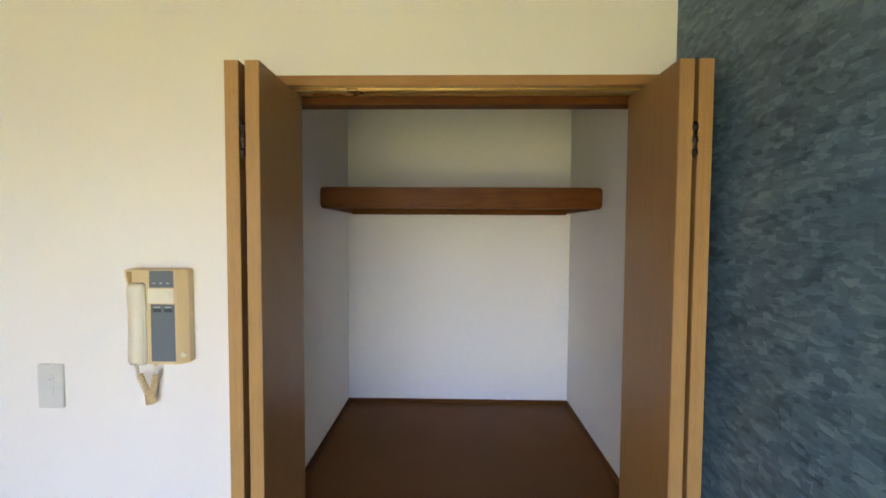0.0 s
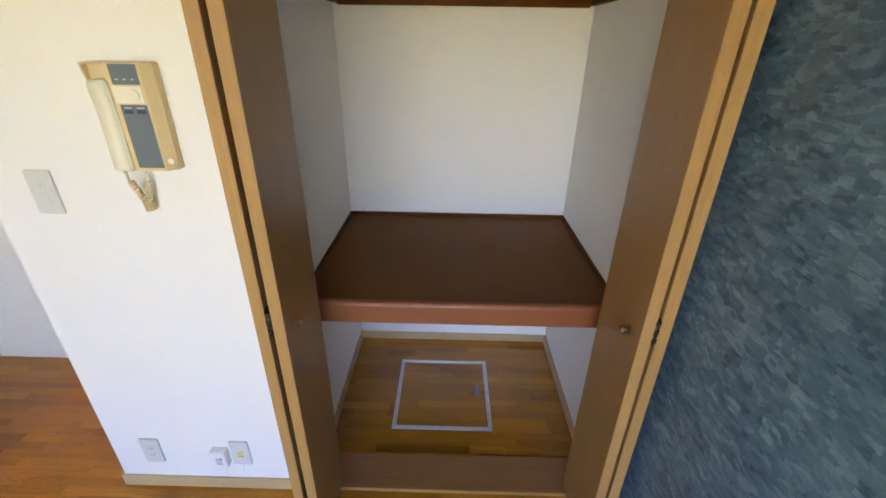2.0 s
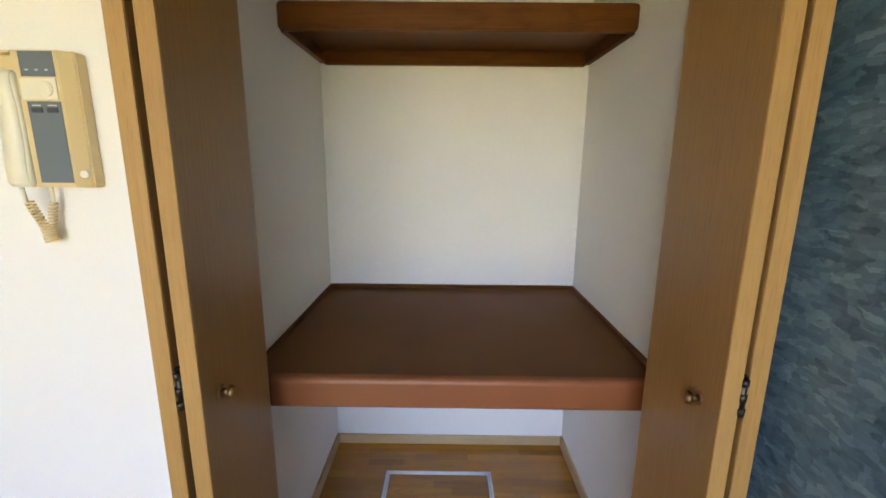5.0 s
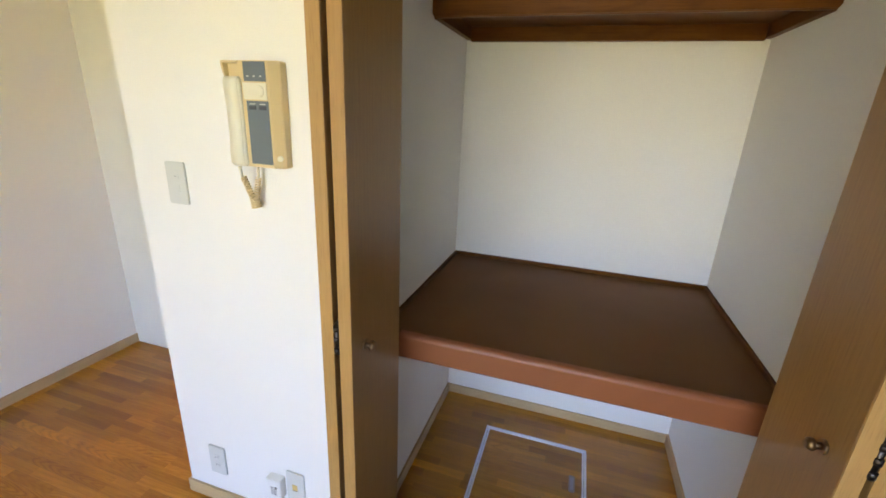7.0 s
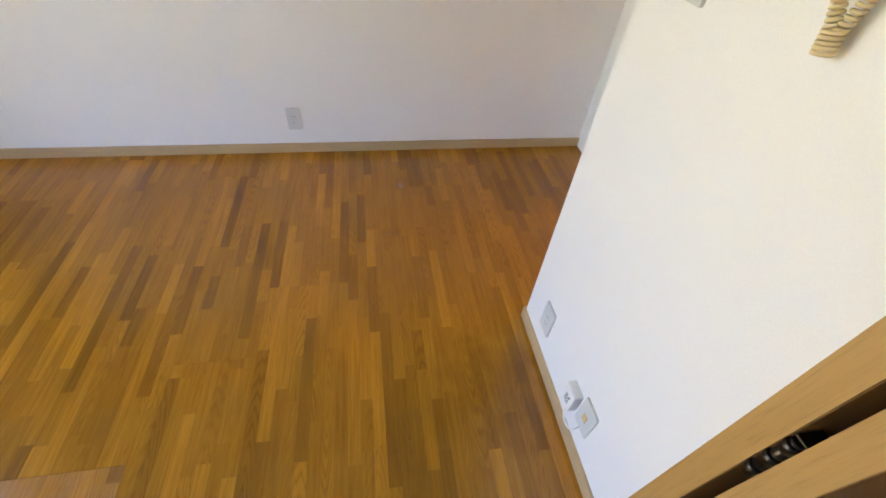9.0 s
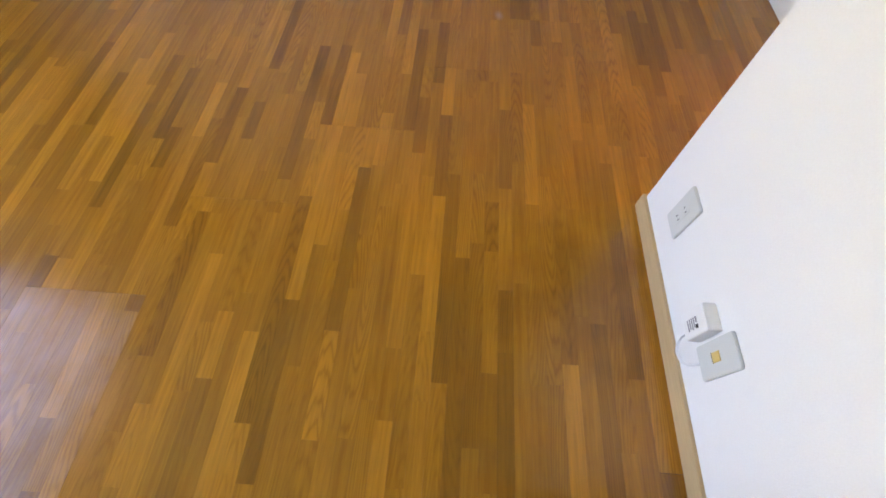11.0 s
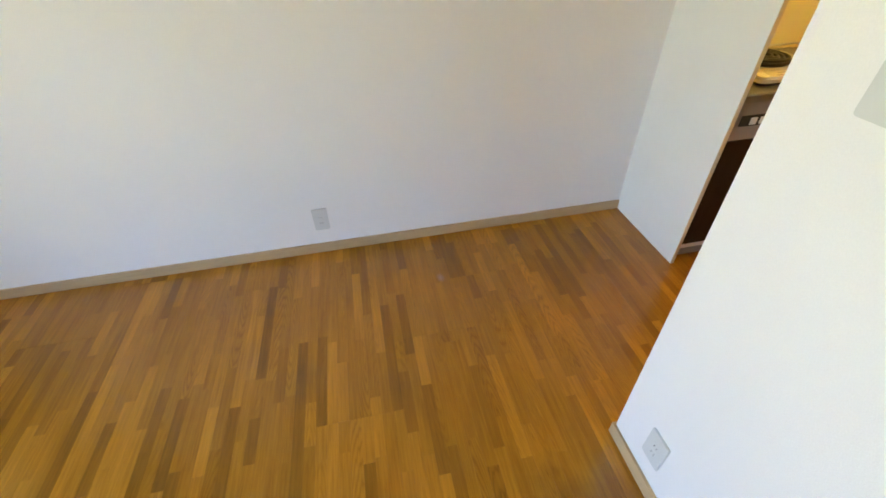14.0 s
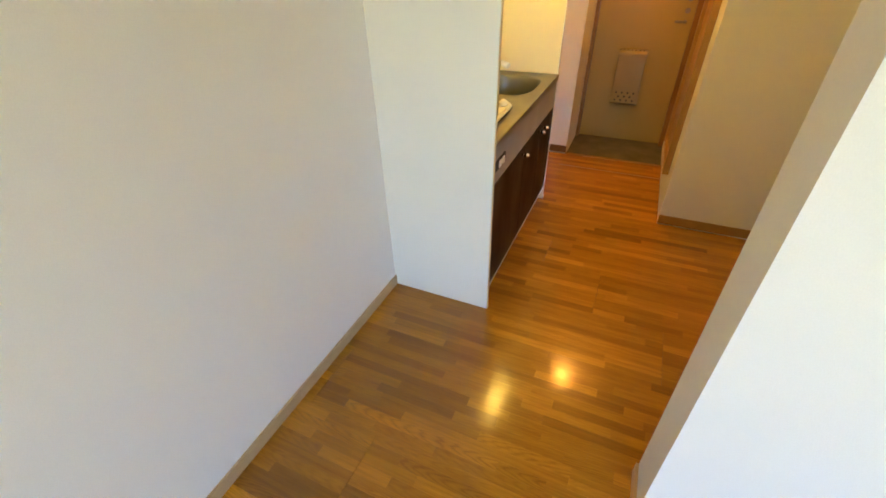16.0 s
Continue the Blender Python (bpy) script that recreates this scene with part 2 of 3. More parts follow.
M_WALL = wallpaper("white_wallpaper", (0.84, 0.83, 0.812))
M_SLATE = slate_paper("slate_wallpaper")
M_CEIL = wallpaper("ceiling_paper", (0.88, 0.88, 0.865))
M_FLOOR = oak("floor_oak", (0.250, 0.092, 0.005), (0.560, 0.243, 0.016), "x", 0.42, 0.20, 0.37, 1.0, 0.38, 0.05, marked=True)
M_SUB = plain("subfloor", (0.06, 0.03, 0.012), 0.8)
M_BASE = oak("skirting_oak", (0.46, 0.315, 0.160), (0.58, 0.415, 0.220), "x", 0.45, 0.25, 0.0, 0.0, 0.2)
M_BASEY = oak("skirting_oak_side", (0.46, 0.315, 0.160), (0.58, 0.415, 0.220), "y", 0.45, 0.25, 0.0, 0.0, 0.2)
M_DOOR = oak("door_oak", (0.34, 0.185, 0.056), (0.45, 0.262, 0.092), "z", 0.45, 0.5, 0.0, 0.05, 0.08)
M_LEAF = oak("leaf_oak", (0.245, 0.125, 0.036), (0.335, 0.182, 0.060), "z", 0.42, 0.6, 0.0, 0.08, 0.14)
M_FRAME = oak("frame_oak", (0.32, 0.155, 0.042), (0.42, 0.22, 0.068), "x", 0.42, 0.4, 0.0, 0.0, 0.2)
M_FRAMEZ = oak("frame_oak_upright", (0.34, 0.185, 0.056), (0.45, 0.262, 0.092), "z", 0.42, 0.4, 0.0, 0.0, 0.2)
M_SHELF = oak("brown_shelf", (0.085, 0.027, 0.003), (0.170, 0.060, 0.007), "x", 0.45, 0.5, 0.0, 0.0, 0.3, 0.15)
M_SHELFY = oak("brown_shelf_side", (0.085, 0.027, 0.003), (0.170, 0.060, 0.007), "y", 0.45, 0.5, 0.0, 0.0, 0.3, 0.15)
M_DECK = plain("brown_board", (0.165, 0.064, 0.011), 0.52, vary=0.12, scale=12, spec=0.2)
M_NOSE = plain("red_brown_vinyl", (0.27, 0.088, 0.032), 0.38, vary=0.15, scale=14)
M_SILL = oak("sill_brown", (0.230, 0.102, 0.032), (0.400, 0.195, 0.072), "x", 0.40, 0.5, 0.0, 0.1, 0.4)
M_ALU = plain("aluminium", (0.80, 0.81, 0.82), 0.38, 0.5, 0.06)
M_STEEL = plain("stainless", (0.32, 0.30, 0.27), 0.36, 1.0, 0.12)
M_BOWL = plain("brushed_bowl", (0.26, 0.28, 0.29), 0.36, 1.0, 0.15)
M_CHROME = plain("chrome", (0.80, 0.80, 0.80), 0.12, 1.0, 0.05)
M_BRASS = plain("aged_brass", (0.30, 0.20, 0.10), 0.32, 1.0, 0.2)
M_GOLD = plain("gold_rail", (0.80, 0.58, 0.20), 0.28, 1.0, 0.08)
M_DARKMET = plain("dark_hinge", (0.06, 0.05, 0.045), 0.35, 0.9, 0.3)
M_PLATE = plain("grey_plate", (0.61, 0.62, 0.595), 0.45, vary=0.05)
M_WHITEP = plain("white_plastic", (0.80, 0.80, 0.78), 0.38, vary=0.04)
M_SLOT = plain("slot_black", (0.02, 0.02, 0.02), 0.6)
M_CREAM = plain("cream_plastic", (0.72, 0.57, 0.31), 0.40, vary=0.06)
M_CREAM2 = plain("pale_cream_plastic", (0.80, 0.76, 0.61), 0.40, vary=0.05, bumpiness=0.01)
M_BLUEG = plain("blue_grey_panel", (0.135, 0.165, 0.190), 0.45, vary=0.06)
M_BLUEGD = plain("dark_blue_grey", (0.05, 0.06, 0.08), 0.45, vary=0.06)
M_YELLOW = plain("yellowed_jack", (0.72, 0.52, 0.18), 0.45)
M_PANEL = plain("white_laminate", (0.80, 0.80, 0.75), 0.52, vary=0.03, bumpiness=0.02)
M_EDGE = plain("cream_edge_band", (0.70, 0.60, 0.40), 0.45)
M_KFACE = plain("grey_drawer_face", (0.30, 0.27, 0.25), 0.42, vary=0.05)
M_KDOOR = oak("dark_wenge", (0.012, 0.005, 0.003), (0.024, 0.010, 0.005), "z", 0.50, 0.5, 0.0, 0.0, 0.3, 0.3)
M_KICK = plain("grey_kick", (0.30, 0.30, 0.30), 0.5)
M_KWALL = plain("cream_kitchen_panel", (0.82, 0.76, 0.54), 0.30, vary=0.03, bumpiness=0.02)
M_ENAMEL = plain("white_enamel", (0.80, 0.77, 0.68), 0.25, vary=0.05)
M_COIL = plain("black_coil", (0.02, 0.02, 0.02), 0.5)
M_EDOOR = plain("beige_steel_door", (0.42, 0.31, 0.10), 0.42, vary=0.04)
M_MAIL = plain("beige_mailbox", (0.30, 0.225, 0.085), 0.30, vary=0.05)
M_BROWNF = plain("brown_door_frame", (0.24, 0.12, 0.045), 0.45)
M_GENK = plain("grey_entry_vinyl", (0.17, 0.15, 0.12), 0.55, vary=0.3, scale=60)
M_LAWN = plain("sunlit_lawn", (0.280, 0.250, 0.066), 0.9, vary=0.3, scale=8)
M_RING = plain("grey_brown_plastic", (0.26, 0.20, 0.14), 0.5)
M_PRINT = plain("grey_print", (0.25, 0.25, 0.26), 0.6)


def glow(name, colour, strength):
    m, nt, b = mat(name)
    b.inputs["Emission Color"].default_value, b.inputs["Emission Strength"].default_value = (*colour, 1), strength
    return m


# ---- building helpers ----
def box(x0, x1, y0, y1, z0, z1, bevel=0.0, bm=None):
    one = bmesh.new()
    bmesh.ops.create_cube(one, size=1.0)
    for v in one.verts:
        v.co = ((x0 + x1) / 2 + v.co.x * (x1 - x0), (y0 + y1) / 2 + v.co.y * (y1 - y0), (z0 + z1) / 2 + v.co.z * (z1 - z0))
    if bevel:
        bmesh.ops.bevel(one, geom=one.edges[:], offset=bevel, segments=2, profile=0.6, affect="EDGES")
    return merge(bm, one) if bm else one


def merge(bm, other):
    tmp = bpy.data.meshes.new("tmp")
    other.to_mesh(tmp)
    other.free()
    bm.from_mesh(tmp)
    bpy.data.meshes.remove(tmp)
    return bm


def cyl(p0, p1, r0, r1=None, n=20, bm=None, bevel=0.0):
    one = bmesh.new()
    a, b = Vector(p0), Vector(p1)
    bmesh.ops.create_cone(one, cap_ends=True, segments=n, radius1=r0, radius2=r0 if r1 is None else r1, depth=(b - a).length)
    if bevel:
        rims = [e for e in one.edges if abs(e.verts[0].co.z - e.verts[1].co.z) < 1e-6]
        bmesh.ops.bevel(one, geom=rims, offset=bevel, segments=2, affect="EDGES")
    q = (b - a).to_track_quat("Z", "Y").to_matrix().to_4x4()
    one.transform(Matrix.Translation((a + b) / 2) @ q)
    for f in one.faces:
        f.smooth = len(f.verts) == 4
    return merge(bm, one) if bm else one


def prism(outline, lo, hi, axis="y", bevel=0.0):
    """A closed outline drawn out along an axis. axis y: outline in x, z; axis x: in y, z; axis z: in x, y."""
    bm = bmesh.new()
    put = {"y": lambda a, b, c: (a, c, b), "x": lambda a, b, c: (c, a, b), "z": lambda a, b, c: (a, b, c)}[axis]
    rings = [[bm.verts.new(put(a, b, c)) for a, b in outline] for c in (lo, hi)]
    n = len(outline)
    bm.faces.new(rings[0])
    bm.faces.new(rings[1][::-1])
    for i in range(n):
        bm.faces.new((rings[0][i], rings[1][i], rings[1][(i + 1) % n], rings[0][(i + 1) % n]))
    bmesh.ops.recalc_face_normals(bm, faces=bm.faces[:])
    if bevel:
        bmesh.ops.bevel(bm, geom=bm.edges[:], offset=bevel, segments=2, affect="EDGES")
    return bm


def round_rect(x0, x1, z0, z1, r, n=5):
    pts = []
    for cx, cz, a0 in ((x1 - r, z1 - r, 0), (x0 + r, z1 - r, 90), (x0 + r, z0 + r, 180), (x1 - r, z0 + r, 270)):
        pts += [(cx + r * math.cos(radians(a0 + 90 * k / n)), cz + r * math.sin(radians(a0 + 90 * k / n))) for k in range(n + 1)]
    return pts


def tube(name, points, radius, material, parent=None, res=6, label=""):
    """A bent tube through points."""
    cu = bpy.data.curves.new(name, "CURVE")
    cu.dimensions, cu.bevel_depth, cu.bevel_resolution = "3D", radius, 3
    cu.use_fill_caps = True
    sp = cu.splines.new("NURBS")
    sp.points.add(len(points) - 1)
    for p, co in zip(sp.points, points):
        p.co = (*co, 1)
    sp.use_endpoint_u, sp.order_u, sp.resolution_u = True, 3, res
    tmp = bpy.data.objects.new("tmp", cu)
    me = bpy.data.meshes.new_from_object(tmp)
    me.name = name
    bpy.data.objects.remove(tmp)
    me.materials.clear()
    me.materials.append(material)
    for p in me.polygons:
        p.use_smooth = True
    ob = new(name, me)
    ob.parent = parent
    return tagged(ob, label)


def part(name, bm, material, parent=None, label=""):
    me = bpy.data.meshes.new(name)
    bm.normal_update()
    bm.to_mesh(me)
    bm.free()
    me.materials.append(material)
    ob = new(name, me)
    ob.parent = parent
    return tagged(ob, label)


def thing(name, label, category, at=(0, 0, 0), group=""):
    return tagged(new(name), label, category, group)


def setting(name, bm, material, label, category):
    return tagged(part(name, bm, material), label, category, kind="structure")


def boxes(*specs):
    bm = bmesh.new()
    for sp in specs:
        box(*sp, bm=bm)
    return bm


# ---- large structure ----
NW = -1.06                 # outer corner of the intercom wall
CL, CR, CB = -0.33, EAST, 0.930   # closet inside
setting("ceiling", box(-2.37, 0.87, SOUTH - 0.12, 3.40, CEIL, CEIL + 0.1), M_CEIL, "white papered ceiling", "ceiling")
floor = setting("floor", boxes((WEST - 0.1, 0.85, SOUTH - 0.1, 1.0, -0.08, -0.012), (WEST - 0.1, CL, 1.0, 2.69, -0.08, -0.012)), M_SUB, "golden oak strip flooring", "floor")
setting("wall_north", boxes((NW, -0.335, 0, 0.16, -0.08, CEIL), (-0.335, EAST, 0, 0.13, 2.008, CEIL)), M_WALL, "white papered wall around the closet", "wall")
setting("wall_east", box(EAST, 0.86, SOUTH - 0.1, 0.0, -0.08, CEIL), M_SLATE, "accent wall papered with blue-grey slate print", "wall")
setting("wall_west", box(WEST - 0.12, WEST, SOUTH - 0.1, 2.70, -0.08, CEIL), M_WALL, "long white papered wall", "wall")
wx0, wx1, wz0, wz1 = WIN
setting("wall_south", boxes((WEST, wx0, SOUTH - 0.12, SOUTH, -0.08, CEIL), (wx1, EAST, SOUTH - 0.12, SOUTH, -0.08, CEIL), (wx0, wx1, SOUTH - 0.12, SOUTH, -0.08, wz0), (wx0, wx1, SOUTH - 0.12, SOUTH, wz1, CEIL)), M_WALL, "white papered wall with a window", "wall")
setting("wall_closet_back", box(CL, CR, CB, 1.0, -0.08, CEIL), M_WALL, "white papered back wall of the closet", "wall")
setting("wall_closet_left", boxes((-0.45, CL, 0.16, 1.0, -0.08, CEIL), (-0.45, CL, 1.0, 1.815, -0.08, CEIL)), M_WALL, "white papered side wall of the closet", "wall")
setting("wall_closet_right", box(CR, 0.86, 0.0, 1.0, -0.08, CEIL), M_WALL, "white papered side wall of the closet", "wall")
setting("wall_bath", boxes((-1.05, CL, 1.815, 1.93, -0.08, CEIL), (-1.05, -0.93, 1.93, 3.37, -0.08, CEIL)), M_WALL, "white papered wall of the bathroom box", "wall")
setting("wall_entry_left", box(WEST - 0.12, -1.777, 2.70, 3.37, -0.03, CEIL), M_WALL, "papered wall beside the entry", "wall")
setting("wall_entry", box(-1.777, -1.05, 3.24, 3.37, 2.02, CEIL), M_WALL, "papered wall above the entry door", "wall")
setting("entry_floor", box(-1.80, -1.03, 2.69, 3.40, -0.08, -0.022), M_GENK, "grey vinyl floor of the sunken entry", "floor")
setting("trim", box(-1.777, -1.05, 2.672, 2.70, -0.05, 0.004, 0.003), M_FRAME, "wooden edge strip at the sunken entry", "trim")

setting("ground", box(-60, 60, -60, 60, -0.75, -0.55), M_LAWN, "sunlit yellow-green lawn outside the window", "ground")

setting("trim", box(-1.777, -1.05, 2.440, 2.452, -0.010, 0.0015), M_FRAME, "thin joint strip across the passage floor", "trim")

# skirting boards
BH = 0.054
def skirt(x0, x1, y0, y1, material, label="light oak skirting board", high=BH):
    setting("baseboard", box(x0, x1, y0, y1, 0.0, high, 0.0015), material, label, "skirting")


skirt(WEST, WEST + 0.009, SOUTH, 0.690, M_BASEY)
skirt(NW - 0.009, -0.340, -0.009, 0.0, M_BASE)
skirt(NW - 0.009, NW, 0.0, 0.160, M_BASEY)
skirt(EAST - 0.009, EAST, SOUTH, -0.002, M_BASEY)
skirt(-1.05, -0.45, 1.806, 1.815, M_FRAME, "dark skirting board")
skirt(-2.25, -1.777, 2.691, 2.70, M_BROWNF, "dark skirting board")
skirt(CL, CR, CB - 0.009, CB, M_BASE, high=0.046)
skirt(CL, CL + 0.009, 0.15, CB - 0.009, M_BASEY)
skirt(CR - 0.009, CR, 0.15, CB - 0.009, M_BASEY)

# window behind the walk
win = tagged(new("window_1"), "aluminium framed sliding window standing in the wall", "window", kind="structure")
for spec in ((wx0, wx0 + 0.04, wz0, wz1), (wx1 - 0.04, wx1, wz0, wz1), (-0.27, -0.23, wz0 + 0.04, wz1 - 0.04), (wx0 + 0.04, wx1 - 0.04, wz0, wz0 + 0.04), (wx0 + 0.04, wx1 - 0.04, wz1 - 0.04, wz1)):
    part("window_frame", box(spec[0], spec[1], SOUTH - 0.09, SOUTH - 0.04, spec[2], spec[3]), M_ALU, win)

# ---- closet ----
# door lining
lining = tagged(new("door_frame"), "oak lining around the closet opening", "door frame", kind="structure")
part("head", box(-0.335, EAST - 0.001, -0.006, 0.13, 1.982, 2.008, 0.002), M_FRAME, lining)
part("stop", box(-0.305, 0.709, 0.084, 0.13, 1.960, 1.983, 0.002), M_SHELF, lining, "dark brown stop strip")
part("rail", boxes((-0.305, 0.709, 0.016, 0.040, 1.9765, 1.982), (-0.305, 0.709, 0.050, 0.060, 1.9765, 1.982)), M_GOLD, lining, "golden metal sliding rail")
part("jamb", box(-0.335, -0.305, -0.006, 0.13, 0.0, 1.982, 0.002), M_FRAMEZ, lining)
part("jamb", box(0.709, EAST - 0.001, -0.006, 0.13, 0.0, 1.982, 0.002), M_FRAMEZ, lining)
sill = setting("door_sill", box(-0.305, 0.709, 0.006, 0.150, 0.0, 0.016, 0.002), M_SILL, "dark brown closet sill board", "sill")
setting("trim", box(-0.305, 0.709, -0.006, 0.006, 0.0, 0.017, 0.002), M_FRAME, "light oak edge of the closet sill", "trim")


def folding_door(name_label, hinge_x, side, gap):
    """Two leaves folded against each other; side 1: stack lies at the low-x jamb, -1: at the high-x jamb."""
    door = thing("folding_closet_door", name_label, "closet door", group="closet doors")
    T, Y0, Y1, Z0, Z1 = 0.030, -0.218, 0.032, 0.022, 1.962
    for k in (0, 1):
        a = hinge_x + side * k * (T + gap)
        lo, hi = min(a, a + side * T), max(a, a + side * T)
        leaf = part("leaf", box(lo, hi, Y0 + 0.0025, Y1 - 0.0025, Z0, Z1, 0.0012), M_LEAF, door)
        for e0, e1 in ((Y0, Y0 + 0.0025), (Y1 - 0.0025, Y1)):
            part("edge_band", box(lo + 0.0006, hi - 0.0006, e0, e1, Z0 + 0.0006, Z1 - 0.0006), M_DOOR, leaf, "paler oak edge band")
        if k == 1:
            face = a + side * T
            kb = cyl((face, -0.162, 0.912), (face + side * 0.005, -0.162, 0.912), 0.013, n=18, bevel=0.001)
            cyl((face + side * 0.005, -0.162, 0.912), (face + side * 0.018, -0.162, 0.912), 0.006, 0.005, n=14, bm=kb)
            cyl((face + side * 0.016, -0.162, 0.912), (face + side * 0.028, -0.162, 0.912), 0.012, 0.009, n=18, bm=kb, bevel=0.002)
            part("knob", kb, M_BRASS, leaf, "small aged brass knob")
            part("guide_pin", cyl((face - side * 0.012, 0.022, 0.016), (face - side * 0.012, 0.022, 0.0235), 0.005), M_CHROME, leaf, "metal guide pin")
    g0 = hinge_x + side * T
    for z in (0.085, 0.945, 1.80):
        lo, hi = min(g0, g0 + side * gap), max(g0, g0 + side * gap)
        hb = box(lo + 0.0005, hi - 0.0005, Y0 + 0.004, Y0 + 0.030, z - 0.038, z + 0.038, 0.001)
        cyl(((lo + hi) / 2, Y0 + 0.004, z - 0.036), ((lo + hi) / 2, Y0 + 0.004, z + 0.036), 0.0055, n=10, bm=hb)
        for dz in (-0.026, 0.0, 0.026):
            cyl(((lo + hi) / 2, Y0 + 0.002, z + dz - 0.006), ((lo + hi) / 2, Y0 + 0.002, z + dz + 0.006), 0.0068, n=10, bm=hb)
        part("hinge", hb, M_DARKMET, door, "dark metal hinge")
    return door


folding_door("oak folding closet door, folded open beside the intercom", -0.301, 1, 0.013)
folding_door("oak folding closet door, folded open beside the slate wall", 0.699, -1, 0.009)

# middle deck
deck = thing("closet_deck", "dark brown closet deck with a red-brown rounded front", "shelf")
part("board", box(CL, CR, 0.150, CB, 0.740, 0.775), M_DECK, deck)
nose = [(0.150, 0.693), (0.136, 0.693), (0.132, 0.699), (0.130, 0.762)] + [(0.146 - 0.016 * math.cos(radians(a)), 0.762 + 0.016 * math.sin(radians(a))) for a in range(0, 91, 15)] + [(0.150, 0.779)]
part("nosing", prism(nose, CL + 0.060, CR - 0.03, "x"), M_NOSE, deck, "glossy red-brown vinyl nosing")
part("bearer", box(CL, CL + 0.060, 0.135, 0.30, 0.693, 0.740, 0.002), M_DECK, deck)
part("bearer", box(CR - 0.03, CR, 0.135, 0.30, 0.693, 0.740, 0.002), M_DECK, deck)
part("bearer", box(CL + 0.0, CL + 0.060, 0.135, 0.150, 0.740, 0.775, 0.002), M_DECK, deck)
part("bearer", box(CR - 0.03, CR, 0.135, 0.150, 0.740, 0.775, 0.002), M_DECK, deck)
part("edge_strip", box(CL, CR, CB - 0.010, CB, 0.775, 0.791, 0.0015), M_SHELF, deck)
part("edge_strip", box(CL, CL + 0.010, 0.150, CB - 0.010, 0.775, 0.791, 0.0015), M_SHELFY, deck)
part("edge_strip", box(CR - 0.010, CR, 0.150, CB - 0.010, 0.775, 0.791, 0.0015), M_SHELFY, deck)

# upper shelf
shelf = thing("closet_shelf", "dark brown wooden upper shelf fixed in the closet", "shelf")
fas = [(CL, 1.772), (CL + 0.012, 1.777), (CR - 0.012, 1.777), (CR, 1.772), (CR, 1.706), (CR - 0.010, 1.697), (CL + 0.010, 1.697), (CL, 1.706)]
part("fascia", prism(fas, 0.498, 0.520, "y", 0.003), M_SHELF, shelf)
part("board", box(CL, CR, 0.520, CB, 1.742, 1.765), M_SHELF, shelf)
part("cleat", box(CL, CL + 0.022, 0.520, CB, 1.697, 1.742, 0.002), M_SHELFY, shelf)
part("cleat", box(CR - 0.022, CR, 0.520, CB, 1.697, 1.742, 0.002), M_SHELFY, shelf)
part("cleat", box(CL + 0.022, CR - 0.022, CB - 0.022, CB, 1.690, 1.742, 0.002), M_SHELF, shelf)

# floor hatch
HX0, HX1, HY0, HY1 = -0.073, 0.380, 0.288, 0.739
hatch = thing("floor_hatch", "oak strip floor hatch with an aluminium frame in the closet floor", "hatch")
for a, b, c, d in ((HX0, HX1, HY0, HY0 + 0.009), (HX0, HX1, HY1 - 0.009, HY1), (HX0, HX0 + 0.009, HY0 + 0.009, HY1 - 0.009), (HX1 - 0.009, HX1, HY0 + 0.009, HY1 - 0.009)):
    part("frame", box(a, b, c, d, -0.004, 0.004, 0.001), M_ALU, hatch)
g = 0.011
for a, b, c, d in ((HX0 + g, HX1 - g, HY0 + g, HY0 + g + 0.007), (HX0 + g, HX1 - g, HY1 - g - 0.007, HY1 - g), (HX0 + g, HX0 + g + 0.007, HY0 + g + 0.007, HY1 - g - 0.007), (HX1 - g - 0.007, HX1 - g, HY0 + g + 0.007, HY1 - g - 0.007)):
    part("lid_frame", box(a, b, c, d, -0.004, 0.0035, 0.001), M_ALU, hatch)
hp = prism(round_rect(0.311, 0.335, 0.490, 0.575, 0.008), 0.0008, 0.0035, "z", 0.0008)
part("handle", hp, M_RING, hatch, "flush grey plastic ring handle")
part("handle", prism(round_rect(0.316, 0.330, 0.500, 0.565, 0.005), 0.0035, 0.0042, "z"), M_KFACE, hatch)

# ---- wall fittings ----
def plate(label, cx, cz, kind, wall="north", w=0.070, h=0.120):
    """A wall plate: built facing -y at the origin, then set on its wall."""
    ob = thing("socket_plate" if kind != "switch" else "light_switch", label, "socket" if kind != "switch" else "switch")
    part("cover", prism(round_rect(-w / 2, w / 2, -h / 2, h / 2, 0.006), -0.007, 0.0, "y", 0.0016), M_PLATE, ob)
    if kind == "socket":
        for dz in (0.014, -0.018):
            part("insert", prism(round_rect(-0.012, 0.012, dz - 0.012, dz + 0.012, 0.002), -0.0078, -0.007, "y"), M_PLATE, ob)
            for dx in (-0.0055, 0.0055):
                part("slot", box(dx - 0.0009, dx + 0.0009, -0.0083, -0.0078, dz - 0.004, dz + 0.0035), M_SLOT, ob)
    elif kind == "switch":
        part("dial", cyl((0, -0.007, 0.020), (0, -0.0084, 0.020), 0.0115, n=28), M_PLATE, ob)
        part("rocker", box(-0.010, 0.010, -0.0086, -0.007, -0.026, -0.003, 0.0008), M_PLATE, ob)
        part("mark", box(-0.003, 0.003, -0.0087, -0.0084, 0.019, 0.021), M_PRINT, ob)
    elif kind == "jack":
        part("jack", box(-0.011, 0.009, -0.0090, -0.007, -0.012, 0.011, 0.001), M_YELLOW, ob, "yellowed jack insert")
        part("slot", box(-0.0115, 0.0095, -0.0078, -0.007, -0.0150, -0.0125), M_SLOT, ob)
    ob.matrix_world = pose(cx, 0, cz) if wall == "north" else pose(WEST, cx, cz, 0, 0, 90)
    return ob


